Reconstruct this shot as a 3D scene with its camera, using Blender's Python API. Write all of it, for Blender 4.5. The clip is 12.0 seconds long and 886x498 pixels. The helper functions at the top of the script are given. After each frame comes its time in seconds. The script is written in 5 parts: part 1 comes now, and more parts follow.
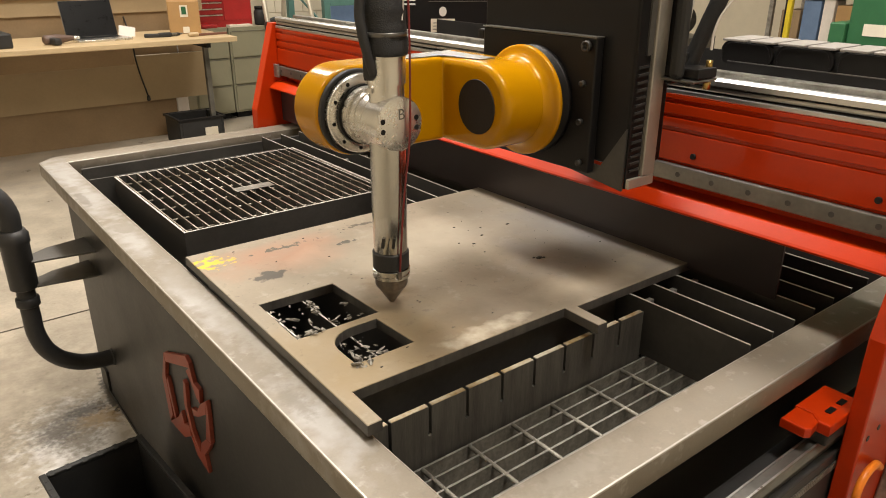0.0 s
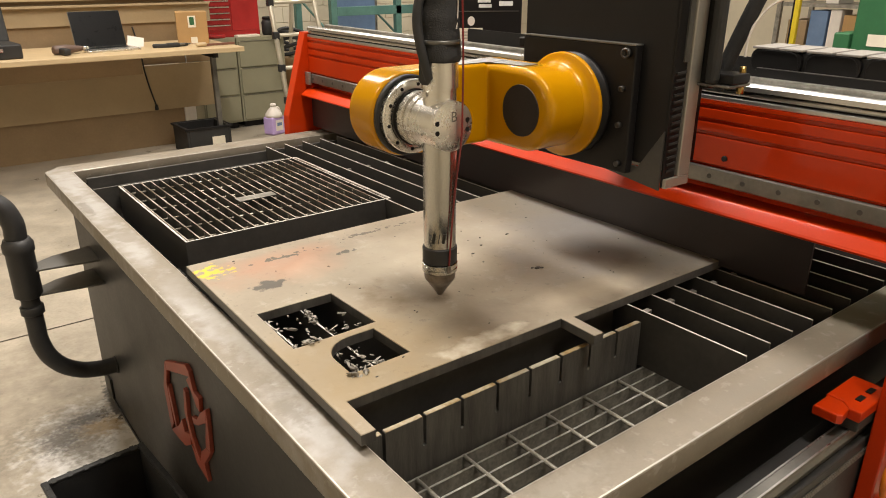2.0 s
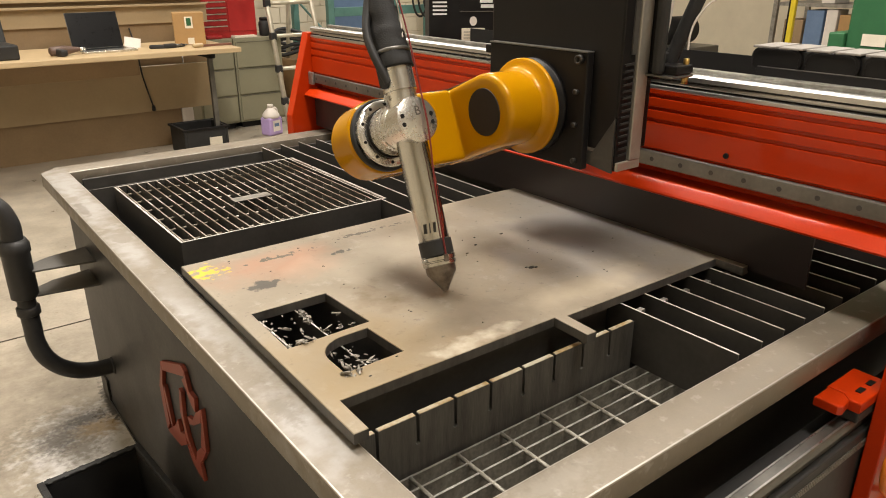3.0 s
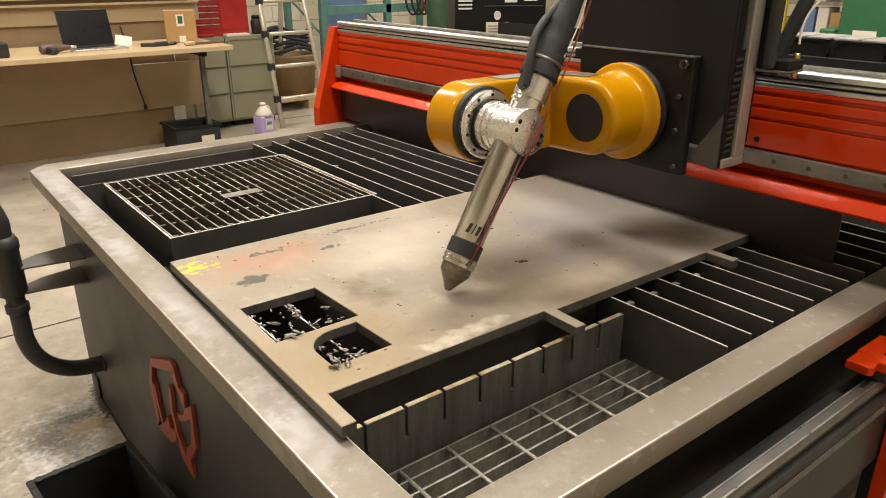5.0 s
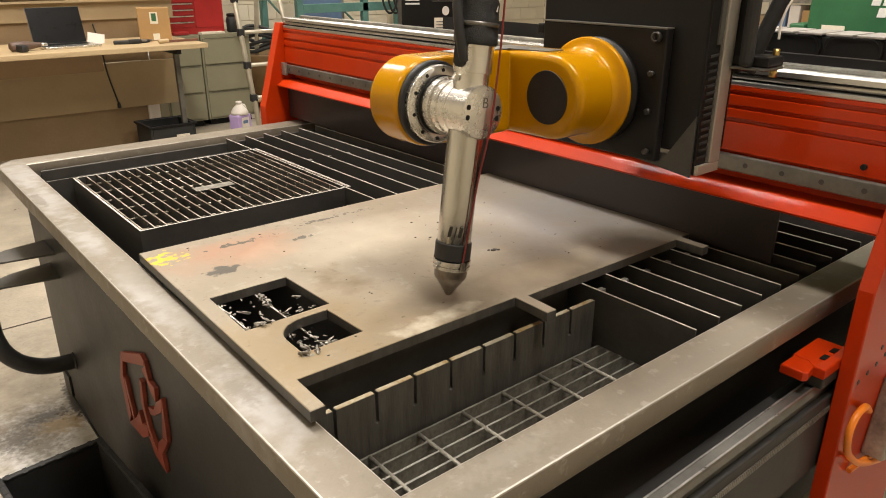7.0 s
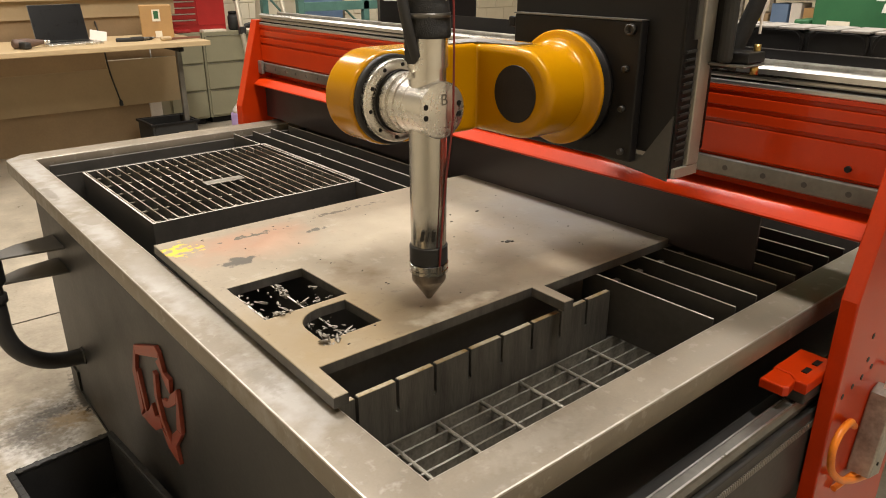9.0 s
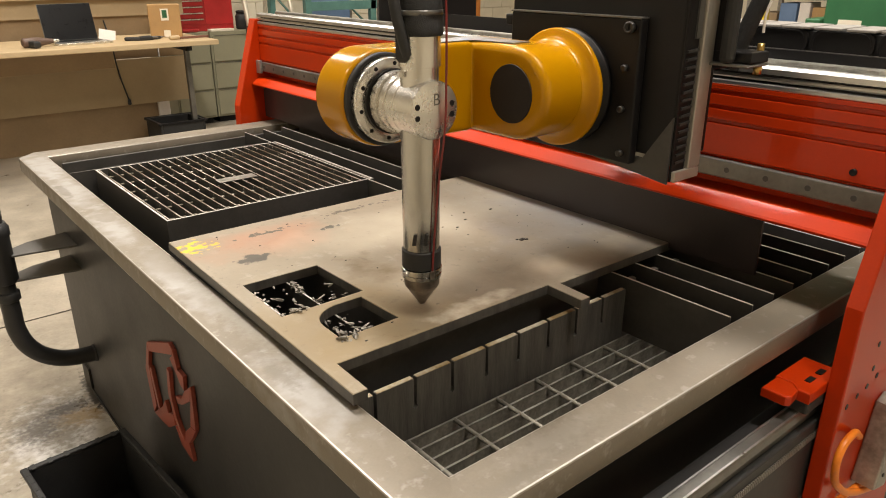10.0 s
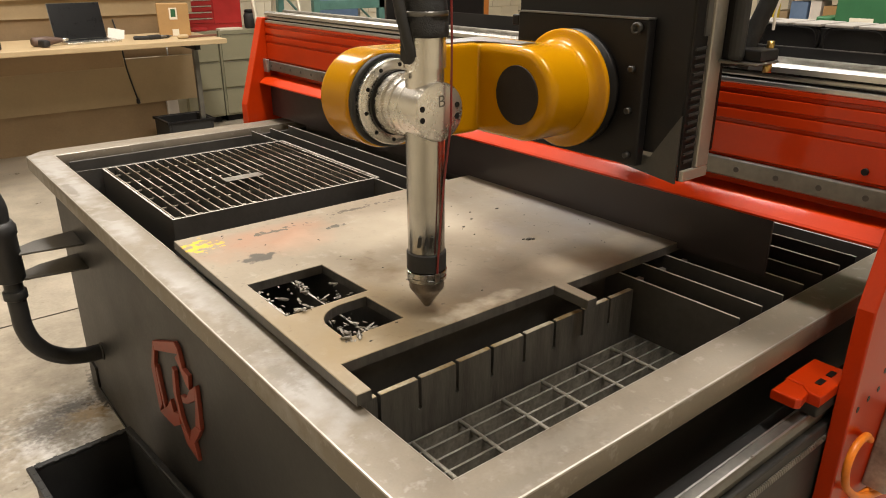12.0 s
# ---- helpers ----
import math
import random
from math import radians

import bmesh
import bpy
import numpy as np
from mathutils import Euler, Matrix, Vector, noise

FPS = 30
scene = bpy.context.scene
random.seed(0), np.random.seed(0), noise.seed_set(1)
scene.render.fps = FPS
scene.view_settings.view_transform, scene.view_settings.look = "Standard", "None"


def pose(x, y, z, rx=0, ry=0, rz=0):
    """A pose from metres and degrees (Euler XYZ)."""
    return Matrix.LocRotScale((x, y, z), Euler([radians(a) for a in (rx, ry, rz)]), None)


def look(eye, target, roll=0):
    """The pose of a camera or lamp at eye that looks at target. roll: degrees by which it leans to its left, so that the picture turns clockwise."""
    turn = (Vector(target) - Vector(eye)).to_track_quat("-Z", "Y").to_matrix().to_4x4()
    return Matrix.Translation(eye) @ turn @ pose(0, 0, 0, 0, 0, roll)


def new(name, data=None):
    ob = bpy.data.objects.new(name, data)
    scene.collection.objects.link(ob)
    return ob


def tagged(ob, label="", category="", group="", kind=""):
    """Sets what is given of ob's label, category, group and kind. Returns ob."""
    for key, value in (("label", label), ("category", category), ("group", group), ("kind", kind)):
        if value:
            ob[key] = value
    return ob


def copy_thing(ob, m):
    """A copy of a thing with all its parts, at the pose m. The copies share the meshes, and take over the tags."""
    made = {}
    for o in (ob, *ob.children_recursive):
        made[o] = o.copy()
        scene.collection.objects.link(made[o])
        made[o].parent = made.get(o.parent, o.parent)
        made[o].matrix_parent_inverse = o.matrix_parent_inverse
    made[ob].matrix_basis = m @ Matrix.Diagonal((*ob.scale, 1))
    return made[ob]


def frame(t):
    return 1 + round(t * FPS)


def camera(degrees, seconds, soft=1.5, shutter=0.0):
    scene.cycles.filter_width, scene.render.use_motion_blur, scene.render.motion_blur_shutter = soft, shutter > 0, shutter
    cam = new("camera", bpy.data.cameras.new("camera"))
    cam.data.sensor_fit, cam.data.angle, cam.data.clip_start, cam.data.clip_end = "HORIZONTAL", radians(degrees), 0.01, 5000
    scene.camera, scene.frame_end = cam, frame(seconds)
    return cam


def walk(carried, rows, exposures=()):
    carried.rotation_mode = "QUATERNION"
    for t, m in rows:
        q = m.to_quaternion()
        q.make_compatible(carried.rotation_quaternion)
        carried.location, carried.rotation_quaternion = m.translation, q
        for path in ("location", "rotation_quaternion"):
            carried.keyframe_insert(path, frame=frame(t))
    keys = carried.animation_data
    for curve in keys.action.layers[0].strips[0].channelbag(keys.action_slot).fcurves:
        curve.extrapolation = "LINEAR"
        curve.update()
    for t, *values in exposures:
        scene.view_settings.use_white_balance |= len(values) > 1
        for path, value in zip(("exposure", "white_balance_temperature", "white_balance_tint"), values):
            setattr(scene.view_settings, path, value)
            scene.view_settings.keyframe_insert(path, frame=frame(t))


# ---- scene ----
cam = camera(63.1, 12.0, soft=1.0)

PATH = [
    (0, (-0.452, -0.538, 1.489), (0.688, 0.922, 0.737), 0.1),
    (0.5, (-0.451, -0.539, 1.492), (0.687, 0.927, 0.748), 0.0),
    (1, (-0.451, -0.542, 1.493), (0.684, 0.932, 0.757), 0.0),
    (1.5, (-0.45, -0.55, 1.494), (0.681, 0.928, 0.762), 0.0),
    (2, (-0.439, -0.554, 1.494), (0.69, 0.927, 0.764), 0.0),
    (2.5, (-0.432, -0.563, 1.496), (0.695, 0.918, 0.765), -0.1),
    (3, (-0.435, -0.564, 1.495), (0.697, 0.914, 0.766), -0.1),
    (5, (-0.428, -0.571, 1.484), (0.716, 0.897, 0.753), -0.1),
    (5.5, (-0.423, -0.583, 1.478), (0.73, 0.88, 0.748), -0.0),
    (6, (-0.42, -0.588, 1.472), (0.744, 0.865, 0.741), -0.1),
    (6.5, (-0.416, -0.59, 1.468), (0.758, 0.855, 0.736), -0.1),
    (7, (-0.419, -0.589, 1.46), (0.768, 0.847, 0.73), -0.0),
    (9, (-0.452, -0.574, 1.445), (0.738, 0.858, 0.714), -0.0),
    (9.5, (-0.455, -0.564, 1.44), (0.731, 0.872, 0.711), 0.0),
    (10, (-0.469, -0.561, 1.44), (0.711, 0.879, 0.709), 0.0),
    (10.5, (-0.47, -0.56, 1.439), (0.704, 0.884, 0.708), -0.0),
    (11, (-0.465, -0.555, 1.436), (0.705, 0.893, 0.706), -0.0),
    (11.5, (-0.463, -0.556, 1.437), (0.704, 0.894, 0.705), 0.0),
    (12, (-0.459, -0.556, 1.437), (0.703, 0.897, 0.704), -0.1),
]
walk(cam, [(t, look(eye, target, roll)) for t, eye, target, roll in PATH])

# ---------------------------------------------------------------- light
world = bpy.data.worlds.new("shop_air")
scene.world = world
world.use_nodes = True
world.node_tree.nodes["Background"].inputs[0].default_value = (1.0, 0.86, 0.66, 1)
world.node_tree.nodes["Background"].inputs[1].default_value = 0.10
LAMP_TINT = (1.0, 0.925, 0.835)
# Unseen fixtures; the last is added to brighten the floor on the left.
LAMPS = [  # x, y, watts
    (0.50, 2.0, 138), (0.55, -0.6, 90), (0.6, 5.0, 85), (4.9, 6.1, 150), (2.6, 0.6, 80), (-1.6, 3.0, 24),
]
LAMP_Z = 4.1
scene.view_settings.exposure = 0.0


# ---------------------------------------------------------------- materials
def mat(name, base, dark=None, rough=0.5, metal=0.0, scale=12.0, fine=140.0, bump=0.08, coat=0.0, spread=0.5, stretch=(1, 1, 1), rvar=0.12, spec=0.5):
    m = bpy.data.materials.new(name)
    m.use_nodes = True
    nt = m.node_tree
    b = nt.nodes["Principled BSDF"]
    dark = dark or tuple(c * 0.72 for c in base)
    tc = nt.nodes.new("ShaderNodeTexCoord")
    mp = nt.nodes.new("ShaderNodeMapping")
    mp.inputs["Scale"].default_value = stretch
    nt.links.new(tc.outputs["Object"], mp.inputs[0])
    n1 = nt.nodes.new("ShaderNodeTexNoise")
    n1.inputs["Scale"].default_value, n1.inputs["Detail"].default_value, n1.inputs["Roughness"].default_value = scale, 7, 0.62
    n2 = nt.nodes.new("ShaderNodeTexNoise")
    n2.inputs["Scale"].default_value, n2.inputs["Detail"].default_value = fine, 4
    nt.links.new(mp.outputs[0], n1.inputs["Vector"])
    nt.links.new(mp.outputs[0], n2.inputs["Vector"])
    r = nt.nodes.new("ShaderNodeValToRGB")
    r.color_ramp.elements[0].position, r.color_ramp.elements[1].position = 0.5 - spread * 0.4, 0.5 + spread * 0.4
    r.color_ramp.elements[0].color, r.color_ramp.elements[1].color = (*dark, 1), (*base, 1)
    mix = nt.nodes.new("ShaderNodeMath")
    mix.operation = "MULTIPLY_ADD"
    mix.inputs[1].default_value = 0.3
    nt.links.new(n2.outputs["Fac"], mix.inputs[0])
    sub = nt.nodes.new("ShaderNodeMath")
    sub.operation = "SUBTRACT"
    sub.inputs[1].default_value = 0.15
    nt.links.new(n1.outputs["Fac"], sub.inputs[0])
    nt.links.new(sub.outputs[0], mix.inputs[2])
    nt.links.new(mix.outputs[0], r.inputs[0])
    nt.links.new(r.outputs[0], b.inputs["Base Color"])
    rr = nt.nodes.new("ShaderNodeMapRange")
    rr.inputs["To Min"].default_value, rr.inputs["To Max"].default_value = max(0.03, rough - rvar), min(1, rough + rvar)
    nt.links.new(mix.outputs[0], rr.inputs[0])
    nt.links.new(rr.outputs[0], b.inputs["Roughness"])
    b.inputs["Metallic"].default_value = metal
    b.inputs["Specular IOR Level"].default_value = spec
    b.inputs["Coat Weight"].default_value = coat
    b.inputs["Coat Roughness"].default_value = 0.06
    if bump:
        bp = nt.nodes.new("ShaderNodeBump")
        bp.inputs["Strength"].default_value, bp.inputs["Distance"].default_value = bump, 0.002
        nt.links.new(n2.outputs["Fac"], bp.inputs["Height"])
        nt.links.new(bp.outputs[0], b.inputs["Normal"])
    return m


def stain_or_light(m, colour, centre, radii, edge=0.35, scale=30.0, hard=0.12, inner=0.0):
    """Lays an uneven patch of another colour over a material, in the object's own space."""
    nt = m.node_tree
    b = nt.nodes["Principled BSDF"]
    old = b.inputs["Base Color"].links[0].from_socket
    tc = nt.nodes.new("ShaderNodeTexCoord")
    mp = nt.nodes.new("ShaderNodeMapping")
    mp.vector_type = "TEXTURE"
    mp.inputs["Location"].default_value, mp.inputs["Scale"].default_value = centre, radii
    nt.links.new(tc.outputs["Object"], mp.inputs[0])
    ln = nt.nodes.new("ShaderNodeVectorMath")
    ln.operation = "LENGTH"
    nt.links.new(mp.outputs[0], ln.inputs[0])
    no = nt.nodes.new("ShaderNodeTexNoise")
    no.inputs["Scale"].default_value, no.inputs["Detail"].default_value = scale, 5
    nt.links.new(tc.outputs["Object"], no.inputs["Vector"])
    ma = nt.nodes.new("ShaderNodeMath")
    ma.operation = "MULTIPLY_ADD"
    ma.inputs[1].default_value = edge * 4
    nt.links.new(no.outputs["Fac"], ma.inputs[0])
    nt.links.new(ln.outputs["Value"], ma.inputs[2])
    mr = nt.nodes.new("ShaderNodeMapRange")
    mr.inputs["From Min"].default_value, mr.inputs["From Max"].default_value = 1 + edge * 2 - hard, 1 + edge * 2 + hard
    mr.inputs["To Min"].default_value, mr.inputs["To Max"].default_value = 1.0 - inner, 0.0
    nt.links.new(ma.outputs[0], mr.inputs[0])
    mx = nt.nodes.new("ShaderNodeMix")
    mx.data_type = "RGBA"
    nt.links.new(mr.outputs[0], mx.inputs["Factor"])
    nt.links.new(old, mx.inputs[6])
    mx.inputs[7].default_value = (*colour, 1)
    nt.links.new(mx.outputs[2], b.inputs["Base Color"])
    return m


RIM = mat("rim_steel", (0.232, 0.200, 0.155), (0.165, 0.140, 0.106), 0.50, 0.24, 11, 240, 0.10, rvar=0.14, spread=0.7)
# Lighter steel that paints a highlight line along the rim's bevelled edges.
RIM_EDGE = mat("rim_edge_highlight", (0.46, 0.43, 0.38), (0.33, 0.305, 0.265), 0.36, 0.6, 12, 160, 0.0)
TANK = mat("tank_paint", (0.033, 0.032, 0.0315), (0.023, 0.0225, 0.022), 0.46, 0.0, 5, 80, 0.08, spec=0.35)
PLATE = mat("plate_steel", (0.315, 0.270, 0.205), (0.218, 0.185, 0.138), 0.49, 0.28, 6, 90, 0.10, spread=0.8)
PLATE_EDGE = mat("cut_edge", (0.16, 0.152, 0.14), (0.09, 0.085, 0.078), 0.5, 0.5, 20, 120, 0.25, stretch=(1, 1, 0.2))
SLAT = mat("slat_steel", (0.072, 0.067, 0.060), (0.042, 0.039, 0.035), 0.5, 0.2, 9, 90, 0.15)
WORN = mat("worn_edge", (0.74, 0.71, 0.66), (0.42, 0.40, 0.36), 0.4, 0.4, 30, 150, 0.15)
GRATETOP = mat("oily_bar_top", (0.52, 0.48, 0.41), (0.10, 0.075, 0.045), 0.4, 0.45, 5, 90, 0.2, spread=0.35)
GRATE = mat("grate_steel", (0.20, 0.19, 0.165), (0.09, 0.083, 0.073), 0.45, 0.6, 22, 120, 0.2)
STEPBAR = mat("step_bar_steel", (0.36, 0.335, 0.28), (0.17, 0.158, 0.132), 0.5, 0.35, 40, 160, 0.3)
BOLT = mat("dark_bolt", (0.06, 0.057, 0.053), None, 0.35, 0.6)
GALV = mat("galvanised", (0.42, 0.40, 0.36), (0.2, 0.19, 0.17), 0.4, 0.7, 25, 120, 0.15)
SLAG = mat("slag", (0.32, 0.295, 0.25), (0.08, 0.07, 0.058), 0.55, 0.15, 60, 160, 0.6, spread=0.35)
RED = mat("red_paint", (0.49, 0.034, 0.0022), (0.42, 0.027, 0.0018), 0.36, 0.0, 5, 220, 0.03, coat=0.4, rvar=0.05, spec=0.12)
YELLOW = mat("yellow_paint", (0.47, 0.215, 0.001), (0.44, 0.20, 0.001), 0.19, 0.0, 4, 260, 0.01, coat=0.1, rvar=0.03, spec=0.2)
BLACK = mat("black_paint", (0.0115, 0.0105, 0.0105), (0.0075, 0.0068, 0.0068), 0.45, 0.0, 6, 180, 0.04, spec=0.22)
RUBBER = mat("rubber", (0.030, 0.0295, 0.029), (0.020, 0.0197, 0.0195), 0.55, 0.0, 20, 200, 0.15, spec=0.35)
SLEEVE = mat("braided_sleeve", (0.026, 0.026, 0.027), (0.012, 0.012, 0.012), 0.75, 0.0, 60, 420, 0.7)
ALU = mat("machined_aluminium", (0.74, 0.72, 0.68), (0.64, 0.62, 0.58), 0.27, 0.9, 10, 200, 0.0, spread=0.9, rvar=0.05)
STAINLESS = mat("stainless_tube", (0.60, 0.585, 0.55), (0.46, 0.45, 0.42), 0.22, 1.0, 8, 180, 0.03, stretch=(4, 4, 0.4))
CHROME = mat("ground_rail", (0.62, 0.61, 0.59), (0.42, 0.41, 0.39), 0.30, 0.9, 6, 150, 0.04, stretch=(3, 0.3, 3))
RAILGREY = mat("rail_body", (0.23, 0.22, 0.20), (0.13, 0.125, 0.115), 0.35, 0.7, 8, 100, 0.08)
BRASS = mat("brass", (0.62, 0.42, 0.14), None, 0.3, 1.0)
COPPER = mat("nozzle", (0.27, 0.235, 0.20), (0.12, 0.10, 0.085), 0.35, 0.9, 30, 150, 0.1)
DISC = mat("cover_disc", (0.024, 0.019, 0.016), (0.015, 0.012, 0.010), 0.6, 0.0, 30, 220, 0.2, spec=0.25)
LOGO = mat("oxide_red", (0.28, 0.052, 0.027), (0.19, 0.034, 0.018), 0.5, 0.0, 10, 120, 0.1)
WIRE = mat("red_wire", (0.20, 0.018, 0.016), None, 0.4)
ORANGE = mat("orange_hose", (0.85, 0.23, 0.015), None, 0.4)
CONCRETE = mat("concrete", (0.47, 0.415, 0.33), (0.27, 0.238, 0.19), 0.36, 0.0, 4.5, 60, 0.45, rvar=0.25)
RUSTEDGE = mat("rusty_edge", (0.42, 0.38, 0.30), (0.24, 0.15, 0.05), 0.45, 0.4, 12, 150, 0.15, spread=0.3)
WATER = mat("dirty_water", (0.075, 0.071, 0.065), (0.045, 0.042, 0.039), 0.3, 0.0, 6, 40, 0.1)
WOOD = mat("plywood", (0.55, 0.42, 0.245), (0.44, 0.325, 0.185), 0.5, 0.0, 8, 70, 0.1, stretch=(0.4, 4, 4))
PANEL = mat("beige_panel", (0.41, 0.31, 0.18), (0.35, 0.262, 0.15), 0.55, 0.0, 2, 60, 0.05)
BROWN = mat("brown_board", (0.30, 0.205, 0.11), (0.23, 0.155, 0.08), 0.6, 0.0, 3, 60, 0.1)
CARD = mat("cardboard", (0.42, 0.25, 0.095), (0.36, 0.21, 0.08), 0.7, 0.0, 6, 90, 0.1)
CABINET = mat("cabinet_paint", (0.27, 0.255, 0.17), (0.23, 0.217, 0.145), 0.45, 0.0, 4, 90, 0.04)
BLOCK = mat("painted_block", (0.70, 0.63, 0.49), (0.61, 0.55, 0.425), 0.7, 0.0, 3, 60, 0.2)
TOOLRED = mat("toolbox_red", (0.42, 0.02, 0.02), None, 0.35, 0.0, 5, 90, 0.03, coat=0.3)
PALE = mat("pale_plastic", (0.72, 0.66, 0.60), (0.62, 0.57, 0.52), 0.45)
LILAC = mat("lilac_liquid", (0.46, 0.34, 0.62), (0.40, 0.29, 0.55), 0.4)
PAPER = mat("paper", (0.74, 0.68, 0.56), (0.68, 0.62, 0.5), 0.7)
SCREEN = mat("dark_screen", (0.012, 0.012, 0.013), (0.010, 0.010, 0.010), 0.3, spec=0.15)
GREEN = mat("green_paint", (0.028, 0.13, 0.05), (0.02, 0.10, 0.04), 0.45, 0.0, 5, 90, 0.03)
TEAL = mat("rack_teal", (0.10, 0.22, 0.19), (0.07, 0.16, 0.14), 0.5)
BLUE = mat("blue_sheet", (0.13, 0.20, 0.33), (0.10, 0.16, 0.27), 0.6)
SAFETY = mat("yellow_post", (0.72, 0.55, 0.02), None, 0.5)
WHITEINK = mat("white_ink", (0.8, 0.8, 0.78), None, 0.5)
STRIP = mat("edge_strip_metal", (0.40, 0.37, 0.32), (0.33, 0.305, 0.265), 0.38, 0.5, 9, 160, 0.04)
LADDER = mat("ladder_aluminium", (0.62, 0.57, 0.46), (0.5, 0.46, 0.37), 0.4, 0.5)
CEIL = mat("ceiling_paint", (0.82, 0.79, 0.72), None, 0.8)


def flecks(m, colour, scale, low, high, amount):
    """Small dark specks scattered over a material."""
    nt = m.node_tree
    b = nt.nodes["Principled BSDF"]
    old = b.inputs["Base Color"].links[0].from_socket
    tc = nt.nodes.new("ShaderNodeTexCoord")
    no = nt.nodes.new("ShaderNodeTexNoise")
    no.inputs["Scale"].default_value, no.inputs["Detail"].default_value, no.inputs["Roughness"].default_value = scale, 3, 0.7
    nt.links.new(tc.outputs["Object"], no.inputs["Vector"])
    mr = nt.nodes.new("ShaderNodeMapRange")
    mr.inputs["From Min"].default_value, mr.inputs["From Max"].default_value, mr.inputs["To Max"].default_value = low, high, amount
    nt.links.new(no.outputs["Fac"], mr.inputs[0])
    mx = nt.nodes.new("ShaderNodeMix")
    mx.data_type = "RGBA"
    nt.links.new(mr.outputs[0], mx.inputs["Factor"])
    nt.links.new(old, mx.inputs[6])
    mx.inputs[7].default_value = (*colour, 1)
    nt.links.new(mx.outputs[2], b.inputs["Base Color"])


flecks(PLATE, (0.15, 0.125, 0.095), 60, 0.60, 0.68, 0.6)
flecks(PLATE, (0.40, 0.37, 0.31), 30, 0.58, 0.70, 0.4)
flecks(RIM, (0.17, 0.15, 0.12), 70, 0.60, 0.68, 0.55)
flecks(RIM, (0.36, 0.34, 0.305), 34, 0.58, 0.70, 0.45)
flecks(CONCRETE, (0.20, 0.165, 0.12), 24, 0.62, 0.72, 0.5)
for spec in [((0.62, 0.42, 0.03), (0.035, 0.89, 0), (0.055, 0.05, 1), 0.55, 55, 0.05),
             ((0.36, 0.19, 0.12), (0.17, 0.83, 0), (0.16, 0.09, 1), 0.3, 14, 0.5),
             ((0.085, 0.075, 0.062), (0.105, 0.755, 0), (0.05, 0.035, 1), 0.4, 30, 0.06),
             ((0.25, 0.175, 0.075), (0.11, 0.36, 0), (0.20, 0.17, 1), 0.35, 9, 0.6),
             # Soft cool patch: the gantry's shade and reflection put into the plate colour.
             ((0.26, 0.25, 0.25), (0.88, 0.48, 0), (0.22, 0.18, 1), 0.5, 9, 0.8),
             ((0.13, 0.105, 0.075), (0.36, 0.36, 0), (0.13, 0.07, 1), 0.35, 10, 0.6),
             ((0.42, 0.36, 0.27), (0.62, 0.34, 0), (0.16, 0.05, 1), 0.35, 14, 0.5),
             ((0.05, 0.045, 0.04), (0.33, 0.82, 0), (0.05, 0.012, 1), 0.5, 60, 0.05),
             ((0.33, 0.325, 0.325), (0.95, 0.66, 0), (0.26, 0.16, 1), 0.4, 6, 0.8),
             ((0.48, 0.43, 0.34), (0.48, 0.72, 0), (0.20, 0.10, 1), 0.4, 7, 0.8),
             ((0.10, 0.085, 0.065), (0.20, 0.88, 0), (0.10, 0.012, 1), 0.6, 70, 0.05),
             ((0.10, 0.085, 0.065), (0.45, 0.90, 0), (0.12, 0.012, 1), 0.6, 80, 0.05),
             ((0.16, 0.12, 0.07), (0.26, 0.56, 0), (0.05, 0.09, 1), 0.5, 22, 0.4),
             ((0.50, 0.45, 0.36), (0.30, 0.30, 0), (0.10, 0.022, 1), 0.5, 30, 0.4),
             ((0.04, 0.037, 0.034), (0.263, 0.345, 0), (0.011, 0.007, 1), 0.25, 60, 0.08)]:
    stain_or_light(PLATE, *spec)
# Pale cool patches put the left rim's reflected sheen into the steel colour.
for y, rx, ry in ((1.95, 0.05, 0.14), (1.62, 0.03, 0.16), (1.22, 0.025, 0.12), (0.80, 0.02, 0.14), (0.28, 0.028, 0.10)):
    stain_or_light(RIM, (0.38, 0.37, 0.36), (-0.045, y, 0.85), (rx, ry, 1), 0.7, 28, 0.7, 0.35)
stain_or_light(RIM, (0.21, 0.185, 0.15), (-0.036, 1.307, 0.85), (0.022, 0.045, 1), 0.3, 40, 0.1, 0.2)
stain_or_light(RIM, (0.23, 0.205, 0.17), (-0.03, 0.9, 0.85), (0.03, 0.10, 1), 0.4, 25, 0.4, 0.3)
for spec in [((0.16, 0.14, 0.11), (-0.05, 0.35, 0.85), (0.015, 0.05, 1), 0.6, 110, 0.5, 0.4), ((0.14, 0.12, 0.095), (-0.06, 1.62, 0.85), (0.012, 0.08, 1), 0.5, 50, 0.2, 0.4),
             ((0.31, 0.29, 0.255), (-0.02, 0.62, 0.85), (0.02, 0.16, 1), 0.6, 90, 0.6, 0.5), ((0.17, 0.15, 0.12), (0.62, -0.05, 0.85), (0.16, 0.018, 1), 0.5, 70, 0.6, 0.5),
             ((0.17, 0.15, 0.12), (0.05, -0.06, 0.85), (0.05, 0.012, 1), 0.6, 110, 0.6, 0.5), ((0.29, 0.265, 0.225), (0.16, -0.03, 0.85), (0.08, 0.02, 1), 0.6, 90, 0.6, 0.5)]:
    stain_or_light(RIM, *spec)
